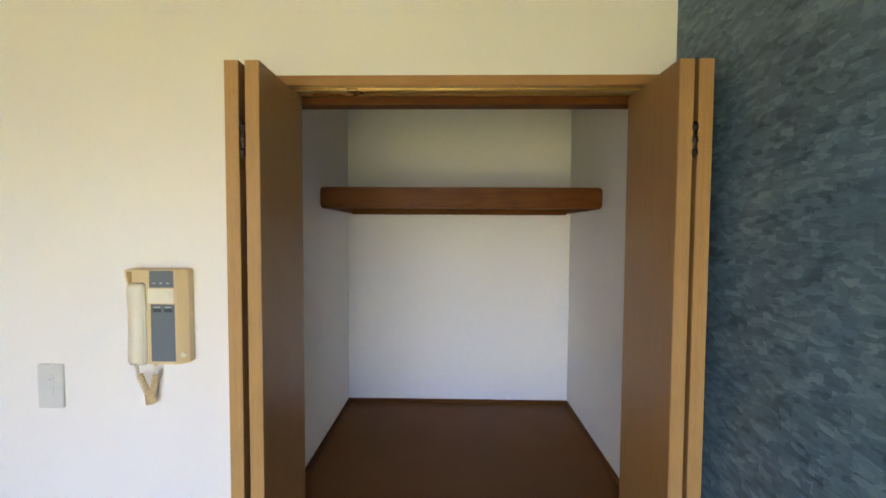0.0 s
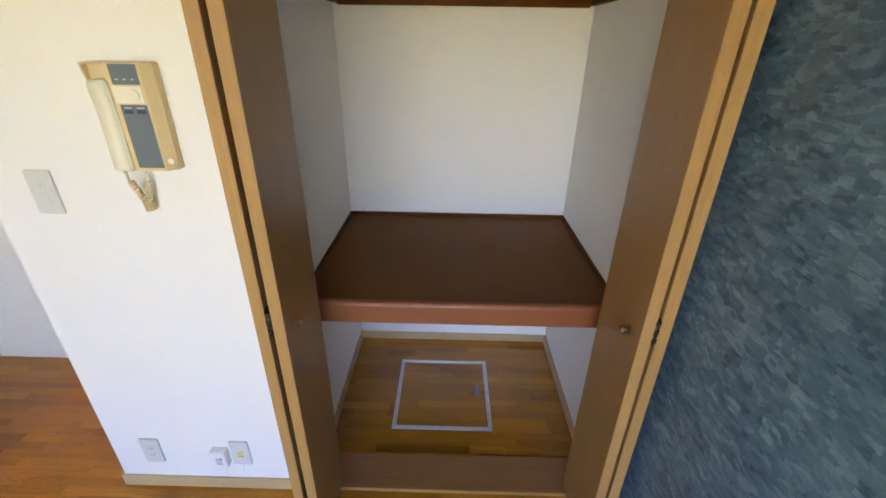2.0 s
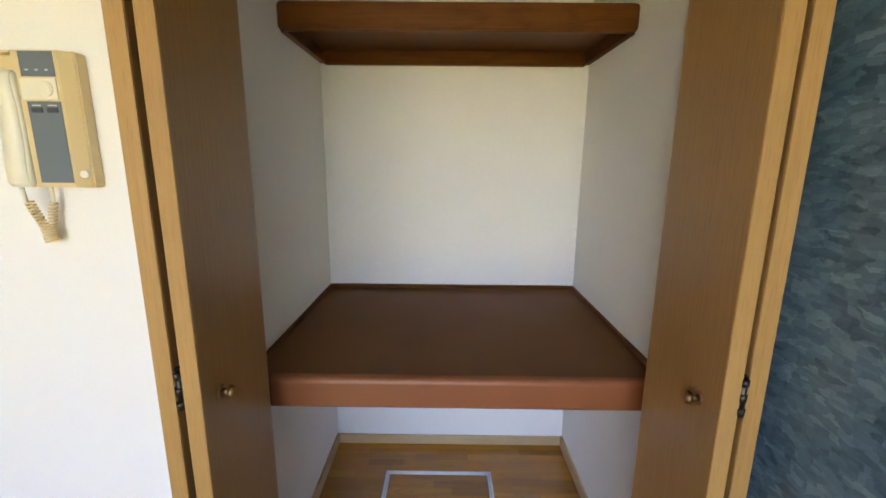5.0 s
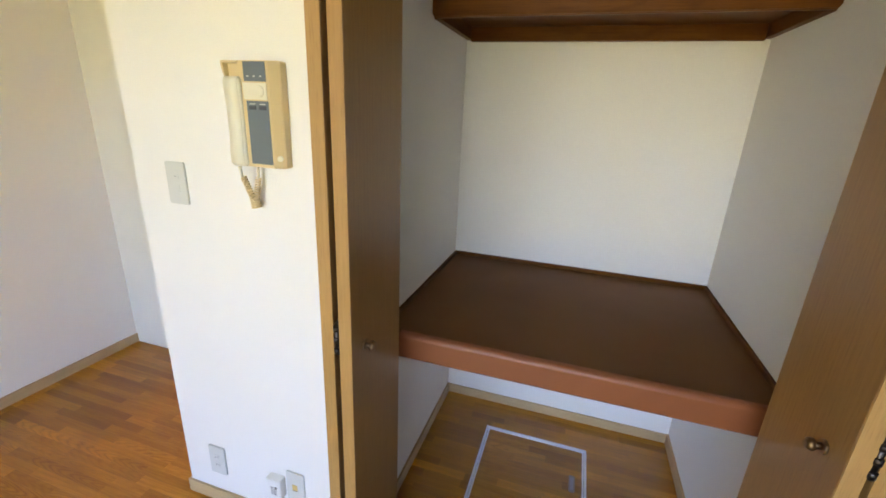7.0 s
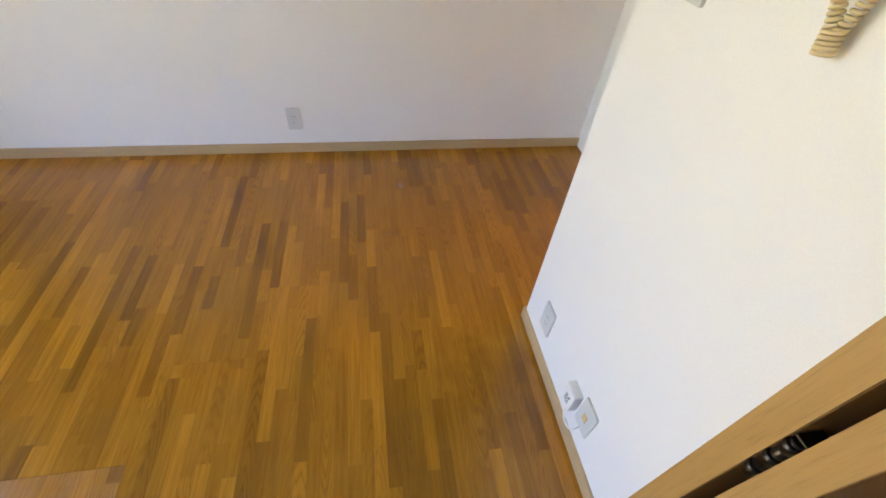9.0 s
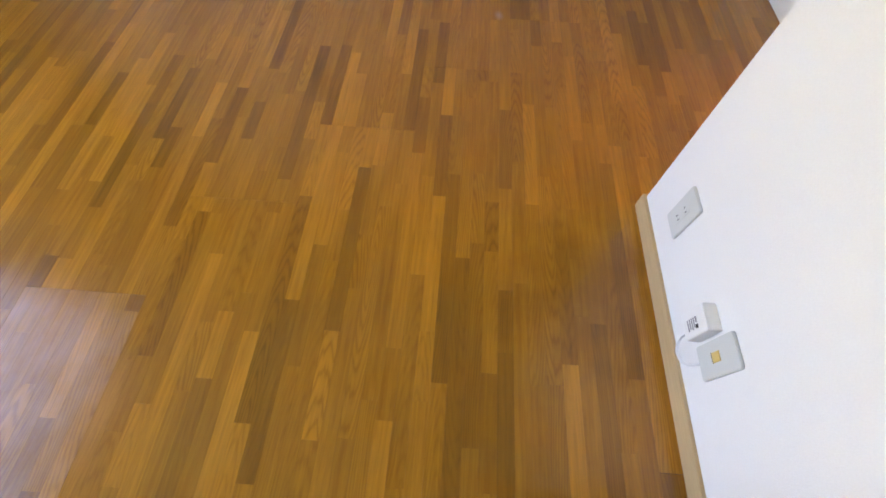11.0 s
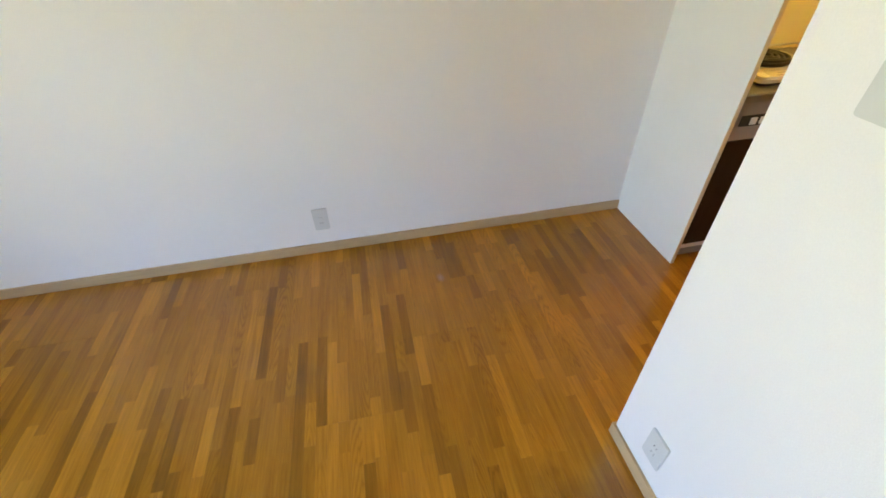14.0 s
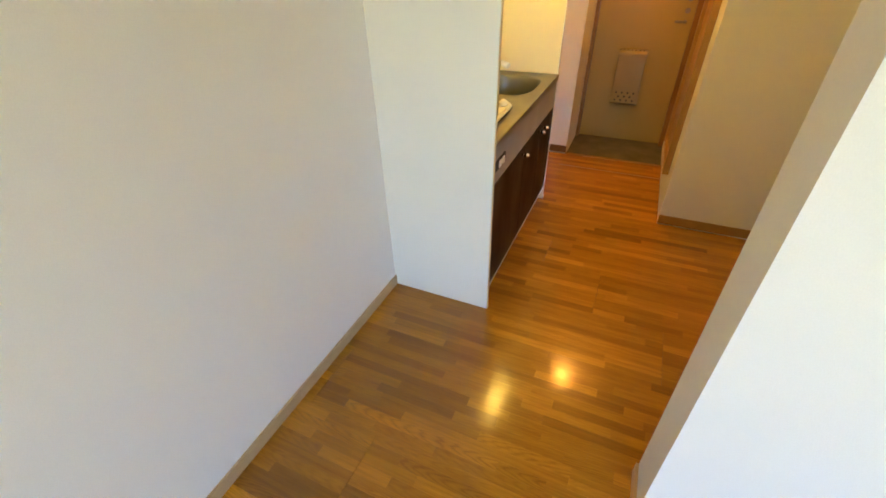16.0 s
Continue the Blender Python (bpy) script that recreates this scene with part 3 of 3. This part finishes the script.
plate("grey-white light switch plate beside the intercom", -0.900, 1.191, "switch")
plate("grey-white double socket plate above the skirting", -0.911, 0.195, "socket")
plate("grey-white plate with a yellowed jack", -0.583, 0.194, "jack")
plate("grey-white double socket plate low on the long wall", -0.922, 0.196, "socket", "west")

adapter = thing("plug_adapter", "small white plug-in adapter with printed label and cord", "adapter")
part("case", box(-0.684, -0.626, -0.030, 0.0, 0.142, 0.222, 0.005), M_WHITEP, adapter)
for k, (a, b) in enumerate(((0.205, 0.190), (0.186, 0.183), (0.179, 0.176), (0.172, 0.169), (0.165, 0.162))):
    part("print", box(-0.664, -0.664 + (0.012 if k == 0 else 0.024 - 0.003 * (k % 2)), -0.0306, -0.030, b, a if k else 0.194), M_PRINT, adapter)
part("print", box(-0.648, -0.640, -0.0306, -0.030, 0.188, 0.196), M_SLOT, adapter)
cordp = [(-0.648, -0.018, 0.141), (-0.648, -0.020, 0.120), (-0.640, -0.022, 0.100), (-0.618, -0.024, 0.090), (-0.594, -0.022, 0.098), (-0.584, -0.014, 0.118), (-0.584, -0.006, 0.136)]
tube("cord", cordp, 0.0030, M_WHITEP, adapter)

# ---- intercom ----
ic = thing("intercom_phone", "cream wall intercom with a receiver and blue-grey panels", "intercom")
IX0, IX1, IZ0, IZ1 = -0.662, -0.509, 1.264, 1.511
part("base", prism(round_rect(IX0, IX1, IZ0, IZ1, 0.006), -0.026, 0.0, "y", 0.002), M_CREAM, ic)
# raised front, with a sloped flank toward the closet
rise = [(-0.612, -0.026), (-0.612, -0.044), (-0.529, -0.044), (-0.511, -0.026)]
part("front_housing", prism(rise, IZ0 + 0.002, IZ1 - 0.002, "z", 0.0015), M_CREAM, ic)
part("rim", box(IX0 + 0.001, -0.612, -0.044, -0.026, IZ1 - 0.007, IZ1 - 0.002, 0.001), M_CREAM, ic)
part("rim", prism([(-0.026, IZ1 - 0.007), (-0.044, IZ1 - 0.007), (-0.040, 1.484), (-0.030, 1.462), (-0.026, 1.455)], IX0 + 0.001, IX0 + 0.006, "x"), M_CREAM, ic)
part("panel", box(-0.596, -0.534, -0.0455, -0.044, 1.464, 1.507, 0.0006), M_BLUEG, ic, "blue-grey upper panel")
for dx in (-0.584, -0.566, -0.548):
    part("print", box(dx - 0.003, dx + 0.003, -0.0459, -0.0455, 1.474, 1.4765), M_PLATE, ic)
part("panel", box(-0.600, -0.534, -0.0465, -0.044, 1.424, 1.461, 0.0008), M_CREAM2, ic, "pale cream button panel")
part("button", cyl((-0.553, -0.044, 1.4425), (-0.553, -0.0485, 1.4425), 0.013, n=24, bevel=0.001), M_CREAM2, ic)
part("button", cyl((-0.553, -0.0482, 1.4425), (-0.553, -0.0492, 1.4425), 0.009, n=24), M_CREAM2, ic)
part("panel", box(-0.594, -0.532, -0.0455, -0.044, 1.274, 1.421, 0.0006), M_BLUEG, ic, "blue-grey lower panel")
for dx in (-0.577, -0.548):
    part("button", box(dx - 0.010, dx + 0.010, -0.0475, -0.0455, 1.401, 1.410, 0.0008), M_BLUEGD, ic, "dark blue button")
    part("print", box(dx - 0.008, dx + 0.008, -0.0459, -0.0455, 1.413, 1.415), M_PLATE, ic)
part("button", cyl((-0.517, -0.034, 1.290), (-0.515, -0.040, 1.290), 0.007, n=18, bevel=0.001), M_CREAM2, ic)
hs = [(1.266, -0.030), (1.266, -0.050), (1.274, -0.057), (1.300, -0.0575), (1.340, -0.054), (1.410, -0.054), (1.446, -0.0575), (1.464, -0.0575), (1.474, -0.052), (1.474, -0.030)]
hb = prism([(y, z) for z, y in hs], -0.650, -0.6050, "x")
bmesh.ops.bevel(hb, geom=[e for e in hb.edges if abs(e.verts[0].co.x - e.verts[1].co.x) < 1e-6], offset=0.0035, segments=3, affect="EDGES", clamp_overlap=True)
for f in hb.faces:
    f.smooth = True
part("receiver", hb, M_CREAM2, ic, "pale cream receiver")
part("cord_plug", cyl((-0.632, -0.048, 1.264), (-0.632, -0.044, 1.236), 0.0045, 0.0035), M_CREAM2, ic)
part("cord_plug", cyl((-0.602, -0.020, 1.264), (-0.600, -0.022, 1.234), 0.0045, 0.0035), M_CREAM2, ic)


def coil(p, q, r, turns, dip):
    pts = []
    n = turns * 8
    a, b = Vector(p), Vector(q)
    for i in range(n + 1):
        u = i / n
        base = a.lerp(b, u) + Vector((0, 0, -dip * math.sin(math.pi * u)))
        side = Vector((b.z - a.z, 0, -(b.x - a.x))).normalized() if abs(b.z - a.z) > 1e-4 else Vector((0, 0, 1))
        w = 2 * math.pi * turns * u
        pts.append(base + side * r * math.cos(w) + Vector((0, 1, 0)) * r * math.sin(w))
    return pts


tube("cord", coil((-0.632, -0.040, 1.238), (-0.618, -0.026, 1.176), 0.0070, 10, 0.0), 0.0023, M_CREAM, ic, 3, "coiled cream cord")
tube("cord", coil((-0.601, -0.022, 1.234), (-0.610, -0.024, 1.182), 0.0065, 8, 0.0), 0.0023, M_CREAM, ic, 3, "coiled cream cord")
tube("cord", coil((-0.615, -0.026, 1.184), (-0.613, -0.024, 1.156), 0.0115, 5, 0.0), 0.0026, M_CREAM, ic, 3, "coiled cream cord")

# ---- kitchen ----
KX, KY0, KY1 = -1.770, 0.710, 1.850
panel = thing("side_panel", "tall white laminate panel at the end of the kitchen unit", "panel")
part("board", box(WEST, -1.757, 0.690, 0.708, 0.0, CEIL), M_PANEL, panel)
part("edge_band", box(-1.757, -1.755, 0.690, 0.708, 0.0, CEIL), M_EDGE, panel, "cream edge band")
endp = thing("side_panel", "cream panel beside the sink, standing at the kitchen's far end", "panel")
part("board", box(WEST, -1.772, KY1, KY1 + 0.018, 0.0, CEIL), M_KWALL, endp)
part("edge_band", box(-1.772, -1.768, KY1, KY1 + 0.018, 0.0, CEIL), M_PANEL, endp)
part("foot", box(-1.80, -1.766, KY1 + 0.018, KY1 + 0.034, 0.0, 0.02, 0.002), M_PANEL, endp)
setting("wall_kitchen_lining", box(WEST, WEST + 0.006, KY0, KY1, 0.82, CEIL), M_KWALL, "cream kitchen splash panel", "wall")

cab = thing("kitchen_cabinet", "sink cabinet with dark wenge doors and a grey upper face", "cabinet")
part("body", boxes((WEST + 0.01, KX - 0.02, KY0, KY1, 0.095, 0.58), (WEST + 0.01, WEST + 0.028, KY0, KY1, 0.58, 0.768), (WEST + 0.028, KX - 0.02, KY0, KY0 + 0.018, 0.58, 0.768), (WEST + 0.028, KX - 0.02, KY1 - 0.018, KY1, 0.58, 0.768)), M_KFACE, cab)
part("kick", box(WEST + 0.05, KX - 0.035, KY0, KY1, 0.0, 0.095), M_KICK, cab, "grey kick board")
part("kick_strip", box(KX - 0.035, KX - 0.004, KY0, KY1, 0.072, 0.097, 0.001), M_ALU, cab)
part("upper_face", box(KX - 0.02, KX, KY0 + 0.002, KY1 - 0.002, 0.618, 0.768, 0.0015), M_KFACE, cab, "grey upper face")
for y0, y1, ky in ((KY0 + 0.002, 1.214, 1.172), (1.218, 1.539, 1.503), (1.543, KY1 - 0.002, 1.578)):
    d = part("door", box(KX - 0.02, KX, y0, y1, 0.100, 0.614, 0.0015), M_KDOOR, cab, "dark wenge door")
    kb = cyl((KX, ky, 0.584), (KX + 0.016, ky, 0.584), 0.006)
    cyl((KX + 0.012, ky, 0.584), (KX + 0.036, ky, 0.584), 0.010, 0.0085, bm=kb, bevel=0.002)
    part("knob", kb, M_CHROME, d, "chrome knob")
sw = part("power_switch", box(KX, KX + 0.006, 0.742, 0.874, 0.677, 0.719, 0.002), M_SLOT, cab, "black double switch plate")
for y in (0.795, 0.836):
    part("rocker", box(KX + 0.006, KX + 0.011, y - 0.013, y + 0.013, 0.684, 0.711, 0.001), M_WHITEP, sw, "white rocker")

# worktop with a pressed sink
top = thing("worktop", "stainless steel worktop with a pressed sink and backguard", "worktop")
SX, SY, SA, SB = -1.965, 1.555, 0.150, 0.195
def oval(z, a, b, n=48, p=3.2):
    pts = []
    for i in range(n):
        w = 2 * math.pi * i / n
        c, s = math.cos(w), math.sin(w)
        pts.append((SX + a * math.copysign(abs(c) ** (2 / p), c), SY + b * math.copysign(abs(s) ** (2 / p), s), z))
    return pts


bm = bmesh.new()
outer = [bm.verts.new(c) for c in ((WEST + 0.006, KY0, 0.80), (KX + 0.006, KY0, 0.80), (KX + 0.006, KY1 - 0.001, 0.80), (WEST + 0.006, KY1 - 0.001, 0.80))]
inner = [bm.verts.new(c) for c in oval(0.80, SA, SB)]
edges = [bm.edges.new((l[i], l[(i + 1) % len(l)])) for l in (outer, inner) for i in range(len(l))]
bmesh.ops.triangle_fill(bm, use_beauty=True, use_dissolve=False, edges=edges)
inside = [f for f in bm.faces if abs((f.calc_center_median().x - SX) / SA) ** 3.2 + abs((f.calc_center_median().y - SY) / SB) ** 3.2 < 0.97]
bmesh.ops.delete(bm, geom=inside, context="FACES_ONLY")
low = [bm.verts.new((v.co.x, v.co.y, 0.770)) for v in outer]
for i in range(4):
    bm.faces.new((outer[i], low[i], low[(i + 1) % 4], outer[(i + 1) % 4]))
bmesh.ops.recalc_face_normals(bm, faces=bm.faces[:])
part("slab", bm, M_STEEL, top)
bm = bmesh.new()
rings = [[bm.verts.new(c) for c in oval(z, SA * k, SB * k)] for z, k in ((0.801, 1.03), (0.8015, 1.0), (0.794, 0.97), (0.73, 0.94), (0.665, 0.90), (0.645, 0.82), (0.640, 0.2))]
for a, b in zip(rings, rings[1:]):
    for i in range(len(a)):
        bm.faces.new((a[i], a[(i + 1) % len(a)], b[(i + 1) % len(a)], b[i])).smooth = True
bm.faces.new(rings[-1])
bmesh.ops.recalc_face_normals(bm, faces=bm.faces[:])
part("sink_bowl", bm, M_BOWL, top, "brushed stainless sink bowl")
part("drain", cyl((SX, SY, 0.640), (SX, SY, 0.646), 0.045, n=28, bevel=0.002), M_CHROME, top)
part("backguard", box(WEST + 0.006, WEST + 0.016, KY0, KY1 - 0.001, 0.80, 0.810, 0.002), M_EDGE, top)
part("front_lip", cyl((KX + 0.004, KY0, 0.797), (KX + 0.004, KY1 - 0.001, 0.797), 0.0045, n=12), M_STEEL, top)

tap = thing("faucet", "chrome two-handle faucet with a white spout tip", "faucet")
TX, TY = -2.185, 1.560
tb = cyl((TX, TY - 0.05, 0.80), (TX, TY - 0.05, 0.828), 0.016, 0.013)
cyl((TX, TY + 0.05, 0.80), (TX, TY + 0.05, 0.828), 0.016, 0.013, bm=tb)
cyl((TX, TY - 0.065, 0.838), (TX, TY + 0.065, 0.838), 0.018, n=22, bm=tb, bevel=0.003)
cyl((TX, TY, 0.838), (TX, TY, 0.876), 0.016, 0.013, bm=tb)
part("body", tb, M_CHROME, tap)
for s in (-1, 1):
    hb = cyl((TX + 0.01, TY + s * 0.065, 0.838), (TX + 0.02, TY + s * 0.085, 0.844), 0.012)
    for a in range(0, 180, 60):
        c, d = 0.024 * math.cos(radians(a)), 0.024 * math.sin(radians(a))
        cyl((TX + 0.02 + c * 0.3, TY + s * 0.088, 0.844 + d), (TX + 0.02 - c * 0.3, TY + s * 0.088, 0.844 - d), 0.005, n=8, bm=hb)
    part("handle", hb, M_CHROME, tap, "chrome cross handle")
tube("spout", [(TX, TY, 0.872), (TX, TY, 0.897), (TX + 0.005, TY, 0.918), (TX + 0.04, TY - 0.008, 0.926), (TX + 0.20, TY - 0.07, 0.918)], 0.0085, M_CHROME, tap)
part("spout_tip", cyl((TX + 0.185, TY - 0.065, 0.920), (TX + 0.232, TY - 0.083, 0.908), 0.013, 0.016, bevel=0.003), M_WHITEP, tap, "white plastic spout tip")

stove = thing("electric_stove", "small cream enamel electric stove with a black coil burner", "stove")
part("body", prism(round_rect(-2.095, -1.822, 0.822, 1.152, 0.030), 0.808, 0.832, "z", 0.007), M_ENAMEL, stove)
part("top_plate", prism(round_rect(-2.088, -1.882, 0.832, 1.142, 0.020), 0.830, 0.841, "z", 0.005), M_ENAMEL, stove)
# black slab: the shade in the gap under the stove, put into colour
part("base_pan", prism(round_rect(-2.088, -1.830, 0.830, 1.144, 0.026), 0.800, 0.809, "z"), M_SLOT, stove, "black slab filling the shaded gap under the stove")
part("slit", box(-1.868, -1.864, 0.925, 1.035, 0.8318, 0.8326), M_PRINT, stove)
ringb = bmesh.new()
for k, r in enumerate((0.085, 0.066, 0.047, 0.028)):
    c = Vector((-1.985, 0.955, 0.861))
    n = 28
    rr = []
    for i in range(n):
        w = 2 * math.pi * i / n
        rad = Vector((math.cos(w), math.sin(w), 0))
        rr.append([ringb.verts.new(c + rad * (r + 0.0065 * math.cos(q)) + Vector((0, 0, 0.0065 * math.sin(q)))) for q in (0, 1.05, 2.1, 3.14, 4.19, 5.24)])
    for i in range(n):
        for j in range(6):
            ringb.faces.new((rr[i][j], rr[(i + 1) % n][j], rr[(i + 1) % n][(j + 1) % 6], rr[i][(j + 1) % 6])).smooth = True
part("burner_coil", ringb, M_COIL, stove, "black coil burner")
part("burner_pan", cyl((-1.985, 0.955, 0.840), (-1.985, 0.955, 0.857), 0.092, 0.098, n=36, bevel=0.003), M_COIL, stove)
part("knob", cyl((-1.858, 1.092, 0.828), (-1.846, 1.092, 0.852), 0.021, 0.018, n=28, bevel=0.003), M_ENAMEL, stove)
part("print", box(-1.846, -1.838, 0.90, 0.93, 0.8318, 0.8324), M_PRINT, stove)

# kitchen tube light under its housing, set from its floor glint; housing unseen
klamp = thing("kitchen_light", "small fluorescent kitchen light fixed to the cream end panel", "lamp")
part("housing", box(-1.92, -1.80, 1.17, KY1, 1.70, 1.74, 0.004), M_WHITEP, klamp)
part("tube", cyl((-1.86, 1.19, 1.675), (-1.86, 1.61, 1.675), 0.014), glow("tube_glow", (1.0, 0.66, 0.10), 6.0), klamp, "glowing warm tube")

# ---- entry ----
ed = tagged(new("door_1"), "beige steel entry door, closed, with a letter box", "door", kind="structure")
part("leaf", box(-1.752, -1.085, 3.225, 3.265, -0.022, 1.995, 0.002), M_EDOOR, ed)
for spec in ((-1.781, -1.752, -0.022, 2.02), (-1.085, -1.046, -0.022, 2.02)):
    part("door_frame", box(spec[0], spec[1], 3.16, 3.30, spec[2], spec[3], 0.002), M_BROWNF, ed, "brown steel frame")
part("door_frame", box(-1.752, -1.085, 3.16, 3.30, 1.995, 2.02), M_BROWNF, ed)
for z, r in ((0.985, 0.019), (1.062, 0.019)):
    part("lock", cyl((-1.135, 3.226, z), (-1.135, 3.208, z), r, r * 0.85, bevel=0.002), M_KFACE, ed, "round steel lock")
lv = cyl((-1.135, 3.226, 0.915), (-1.135, 3.196, 0.915), 0.010)
part("lever", merge(lv, box(-1.205, -1.125, 3.182, 3.196, 0.906, 0.924, 0.004)), M_STEEL, ed, "steel lever handle")
mb = thing("letter_box", "beige steel letter box with drilled holes on the door", "letter box")
part("case", prism([(3.224, 0.300), (3.150, 0.300), (3.140, 0.312), (3.140, 0.690), (3.152, 0.708), (3.224, 0.712)], -1.545, -1.333, "x", 0.004), M_MAIL, mb)
part("lid", box(-1.537, -1.341, 3.135, 3.140, 0.420, 0.680, 0.002), M_MAIL, mb)
for row, z in enumerate((0.395, 0.365, 0.335)):
    for k in range(3 if row == 1 else 4):
        x = -1.506 + 0.045 * k + (0.022 if row == 1 else 0)
        part("hole", cyl((x, 3.1405, z), (x, 3.1385, z), 0.008, n=12), M_SLOT, mb)
for k in range(6):
    x = -1.510 + 0.029 * k
    part("hole", cyl((x, 3.180, 0.708), (x, 3.179, 0.713), 0.006, n=10), M_SLOT, mb)
bd = tagged(new("door_2"), "brown bathroom door in its frame, closed", "door", kind="structure")
part("leaf", box(-1.066, -1.050, 2.08, 2.62, 0.25, 1.98), M_FRAMEZ, bd)
for y0, y1 in ((2.03, 2.08), (2.62, 2.67)):
    part("door_frame", box(-1.085, -1.050, y0, y1, 0.22, 2.03, 0.002), M_FRAMEZ, bd)
part("door_frame", box(-1.080, -1.050, 2.08, 2.62, 0.22, 0.25), M_FRAMEZ, bd)

elamp = thing("ceiling_light", "warm globe ceiling light over the entry passage", "lamp")
part("base", cyl((-1.41, 2.36, 2.35), (-1.41, 2.36, 2.31), 0.06), M_WHITEP, elamp)
gb = bmesh.new()
bmesh.ops.create_uvsphere(gb, u_segments=24, v_segments=14, radius=0.06, matrix=Matrix.Translation((-1.41, 2.36, 2.255)))
for f in gb.faces:
    f.smooth = True
part("globe", gb, glow("globe_glow", (1.0, 0.42, 0.05), 9.5), elamp, "glowing orange-warm globe")

# ---- floor strips ----
rng = random.Random(7)
STRIP = 0.303 / 8
meshes = {}


def stave_bm(length, bm=None, x=0.0, y=0.0):
    w, h, e, gap = STRIP / 2 - 0.00008, 0.012, 0.00012, 0.00006
    l0, l1 = x + gap, x + length - gap
    bm = bm or bmesh.new()
    low = [bm.verts.new(c) for c in ((l0, y - w, -h), (l1, y - w, -h), (l1, y + w, -h), (l0, y + w, -h))]
    mid = [bm.verts.new((v.co.x, v.co.y, -e)) for v in low]
    up = [bm.verts.new(c) for c in ((l0 + e, y - w + e, 0), (l1 - e, y - w + e, 0), (l1 - e, y + w - e, 0), (l0 + e, y + w - e, 0))]
    for a, b in ((low, mid), (mid, up)):
        for i in range(4):
            bm.faces.new((a[i], a[(i + 1) % 4], b[(i + 1) % 4], b[i]))
    bm.faces.new(up)
    return bm


def stave_piece(x, y, length):
    key = round(length, 3)
    if key not in meshes:
        me = bpy.data.meshes.new("stave")
        b = stave_bm(length)
        b.to_mesh(me)
        b.free()
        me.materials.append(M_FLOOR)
        meshes[key] = me
    ob = new("stave", meshes[key])
    ob.location = (x, y, 0)
    ob.parent = floor
    return ob


LENGTHS = (0.16, 0.24, 0.32, 0.40, 0.50, 0.60)
rest = bmesh.new()
lid = part("lid", box(HX0 + 0.018, HX1 - 0.018, HY0 + 0.018, HY1 - 0.018, -0.013, -0.012), M_SUB, hatch, "oak strip lid")


def board_ends(y):
    """Where the floorboards, eight strips wide, end in this row."""
    k = math.floor((y + 1.27) / (8 * STRIP))
    return [-0.991 - 0.303 * (k - 6 * n) for n in range(-4, 5)]


def span(x0, x1, y):
    cuts = [c for c in board_ends(y) if x0 + 0.02 < c < x1 - 0.02]
    for p, q in zip([x0] + cuts, cuts + [x1]):
        a, b = p, p + rng.choice(LENGTHS) * (0.2 + 0.8 * rng.random())
        while True:
            if q - b < 0.05:
                b = q
            yield a, b - a - (0.0009 if b == q and q != x1 else 0.0)
            if b == q:
                break
            a, b = b, b + rng.choice(LENGTHS)


row0 = -1.27 - 42 * STRIP
rows = int(round((2.672 - row0) / STRIP))
for i in range(rows):
    y = row0 + (i + 0.5) * STRIP
    if y < 0.019:
        segs = [(WEST, EAST)]
    elif y < 0.16:
        segs = [(WEST, NW)] + ([(CL, CR)] if y > 0.15 else [])
    elif y < CB + 0.019:
        segs = [(WEST, -0.45), (CL, CR)]
    elif y < 1.815:
        segs = [(WEST, -0.45)]
    else:
        segs = [(WEST, -1.05)]
    for x0, x1 in segs:
        for a, n in span(x0, x1, y):
            in_hatch = CL - 0.01 <= x0 and HY0 < y < HY1 and x0 > -0.4
            if in_hatch:
                for c, d in ((a, min(a + n, HX0)), (max(a, HX1), a + n)):
                    if d - c > 0.015:
                        stave_bm(d - c, rest, c, y)
            elif -1.50 < y < 0 and a > WEST - 0.01 and a < 0.0:
                stave_piece(a, y, n)
            else:
                stave_bm(n, rest, a, y)
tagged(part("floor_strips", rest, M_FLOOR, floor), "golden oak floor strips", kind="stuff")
for i in range(11):
    y = HY0 + 0.0172 + (i + 0.5) * STRIP
    for a, n in span(HX0 + 0.018, HX1 - 0.018, y):
        stave_piece(a, y, n).parent = lid
